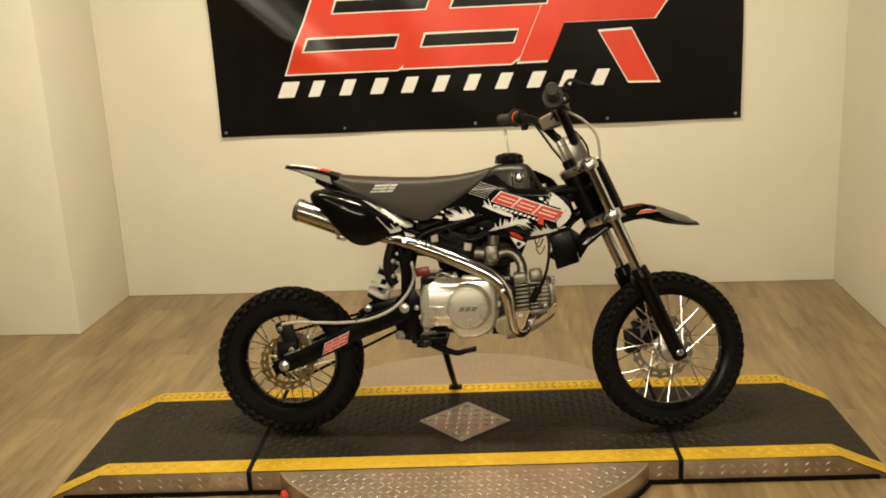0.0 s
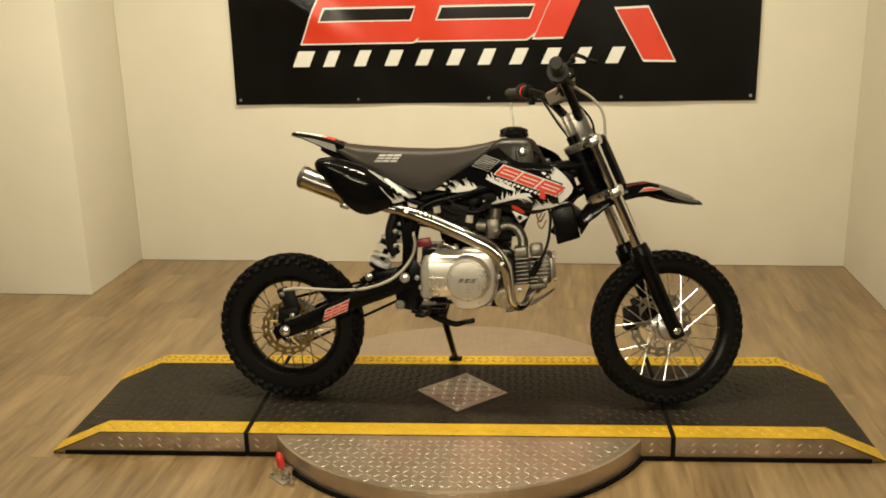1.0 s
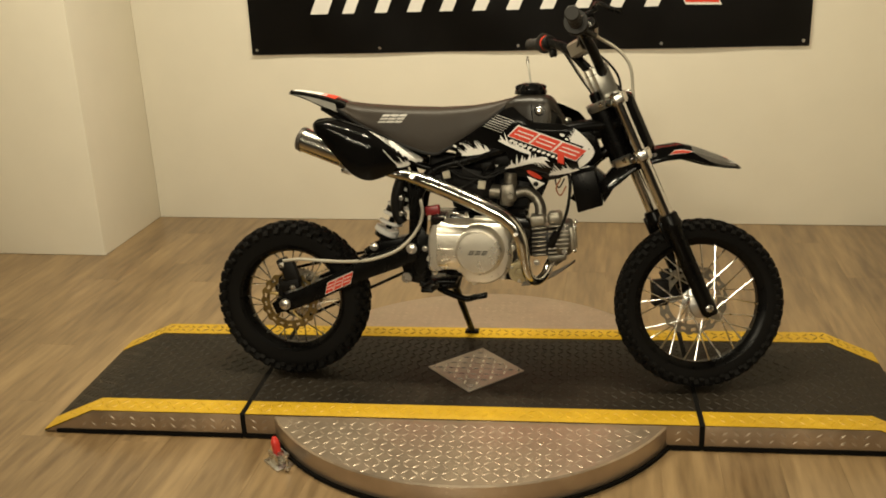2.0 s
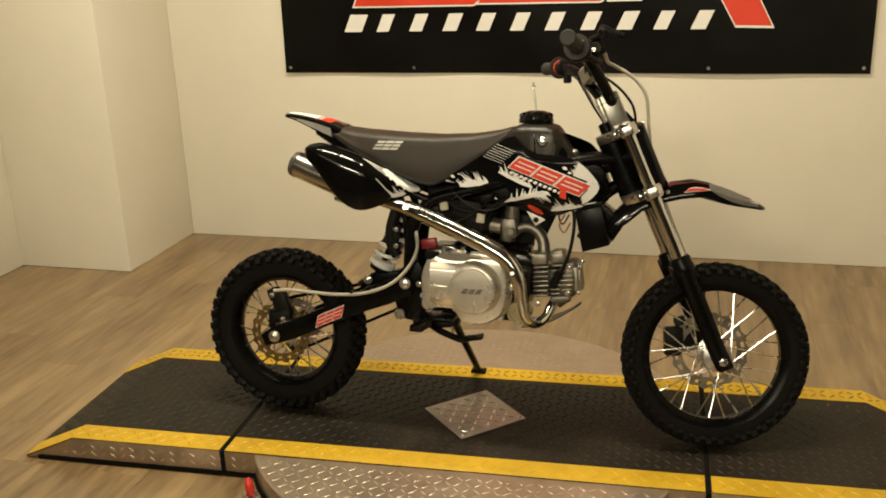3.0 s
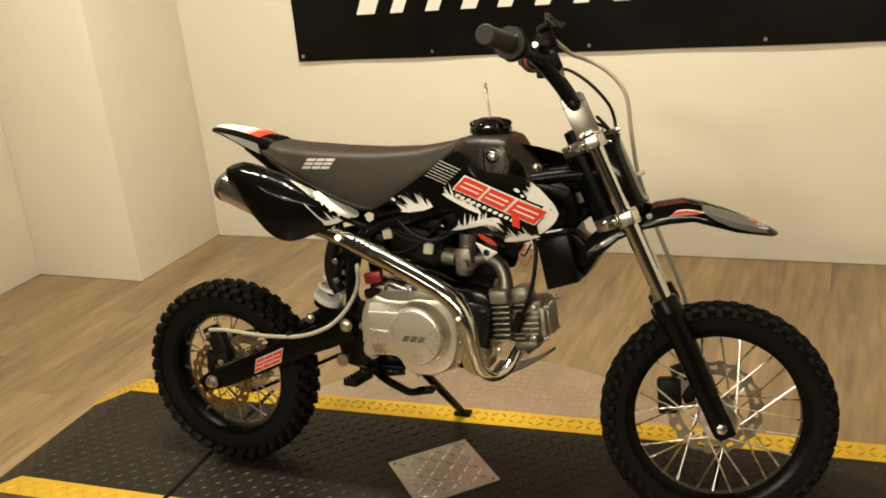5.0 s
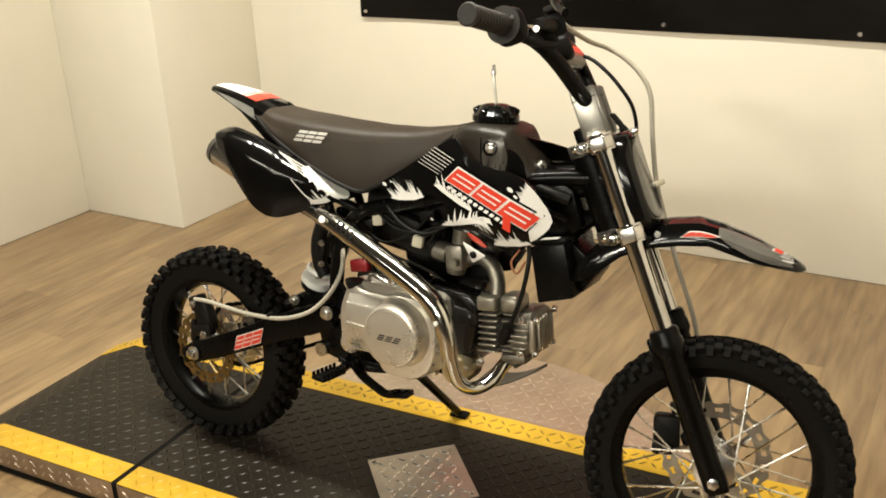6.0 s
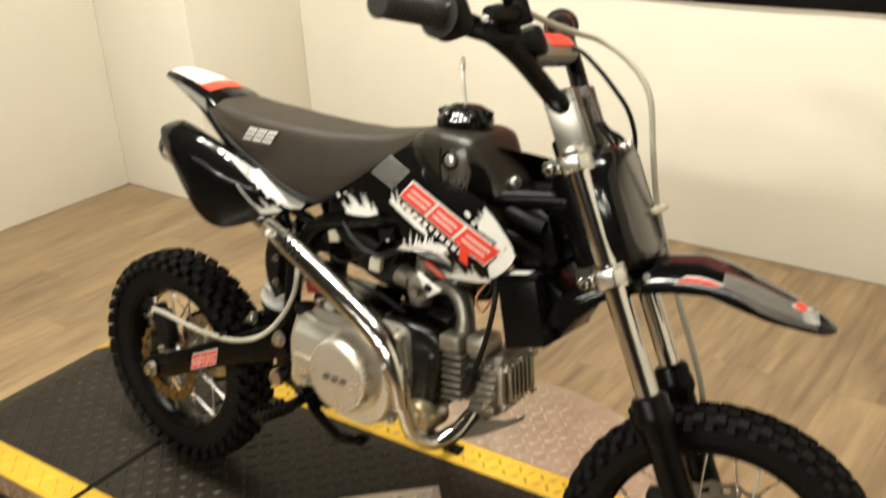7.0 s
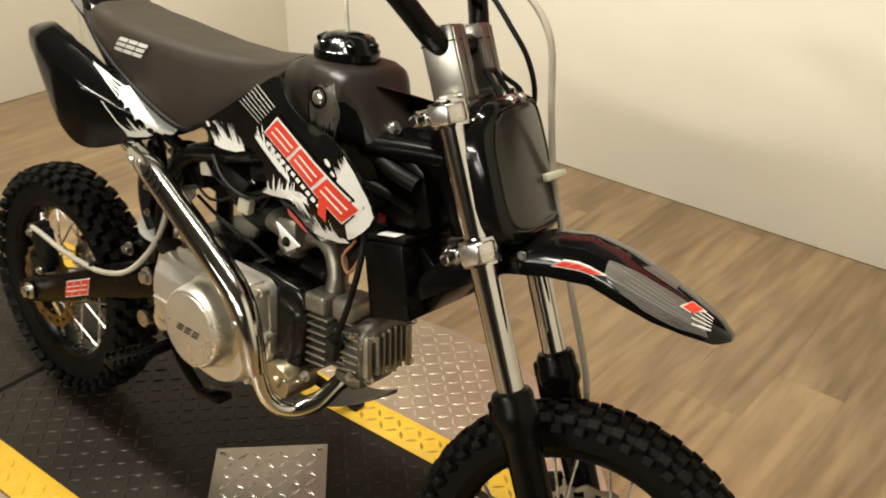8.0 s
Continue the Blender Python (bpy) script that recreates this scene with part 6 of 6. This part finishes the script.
# front caliper
bm = box((0.050, 0.036, 0.070), (-0.040, 0.060, -0.575), (0, 20, 0), 0.008)
box((0.030, 0.020, 0.10), (-0.005, 0.070, -0.575), (0, 0, 0), 0.005, bm)
box((0.040, 0.045, 0.022), (-0.055, 0.058, -0.600), (0, 20, 0), 0.005, bm)
part("front_caliper", bm, DULL, bike, "black front brake caliper", m=STEER)
fx = STEER @ Vector((0.035, 0, -0.637))
dirv = (STEER.to_3x3() @ Vector((0, 1, 0))).normalized()
part("front_axle", bolt(fx - dirv * 0.090, -dirv, 0.011, 0.012, bolt(fx + dirv * 0.090, dirv, 0.011, 0.012, tube([fx - dirv * 0.09, fx + dirv * 0.09], 0.007, 10, 1))), STEEL, bike, "zinc axle nut")

# ---- plank floor ----
floor = tagged(part("floor", box((10.8, BACK_Y - FLOOR_Y0 + 0.2, 0.06), (0.24, (BACK_Y + FLOOR_Y0) / 2, -0.0312)), GAP), "greyish brown wood plank floor laid towards the back wall", "floor", kind="structure")
PW, PL = 0.152, 1.22
plank_mesh = {}


def plank(w, l):
    key = (round(w, 3), round(l, 3))
    if key not in plank_mesh:
        bm = bmesh.new()
        b, h = 0.0003, 0.0011
        lo = [bm.verts.new((x * (w / 2 - 0.0001), y * (l / 2 - 0.0001), -h)) for x, y in ((-1, -1), (1, -1), (1, 1), (-1, 1))]
        mid = [bm.verts.new((x * (w / 2 - 0.0001), y * (l / 2 - 0.0001), -b)) for x, y in ((-1, -1), (1, -1), (1, 1), (-1, 1))]
        up = [bm.verts.new((x * (w / 2 - b), y * (l / 2 - b), 0)) for x, y in ((-1, -1), (1, -1), (1, 1), (-1, 1))]
        for a, c in ((lo, mid), (mid, up)):
            for k in range(4):
                bm.faces.new((a[k], a[(k + 1) % 4], c[(k + 1) % 4], c[k]))
        bm.faces.new(up)
        bmesh.ops.recalc_face_normals(bm, faces=bm.faces)
        me = bpy.data.meshes.new("plank")
        bm.to_mesh(me)
        bm.free()
        me.materials.append(WOOD)
        plank_mesh[key] = me
    return plank_mesh[key]


rng = random.Random(5)
cols = int((RIGHT_X - LEFT_X) / PW) + 1
for i in range(cols):
    x0, x1 = LEFT_X + i * PW, min(LEFT_X + (i + 1) * PW, RIGHT_X)
    y, y_end = SIDE_Y0, BACK_Y if x0 >= NOOK_X - 0.001 else (NOOK_Y if x1 <= NOOK_X else BACK_Y)
    first = rng.choice((0.3, 0.5, 0.7, 0.9, 1.1))
    while y < y_end - 0.01:
        l = min(first, y_end - y)
        first = PL
        if x1 - x0 > 0.02:
            ob = new("plank", plank(x1 - x0, l))
            ob.location = ((x0 + x1) / 2, y + l / 2, 0.0)
            ob.parent = floor
        y += l
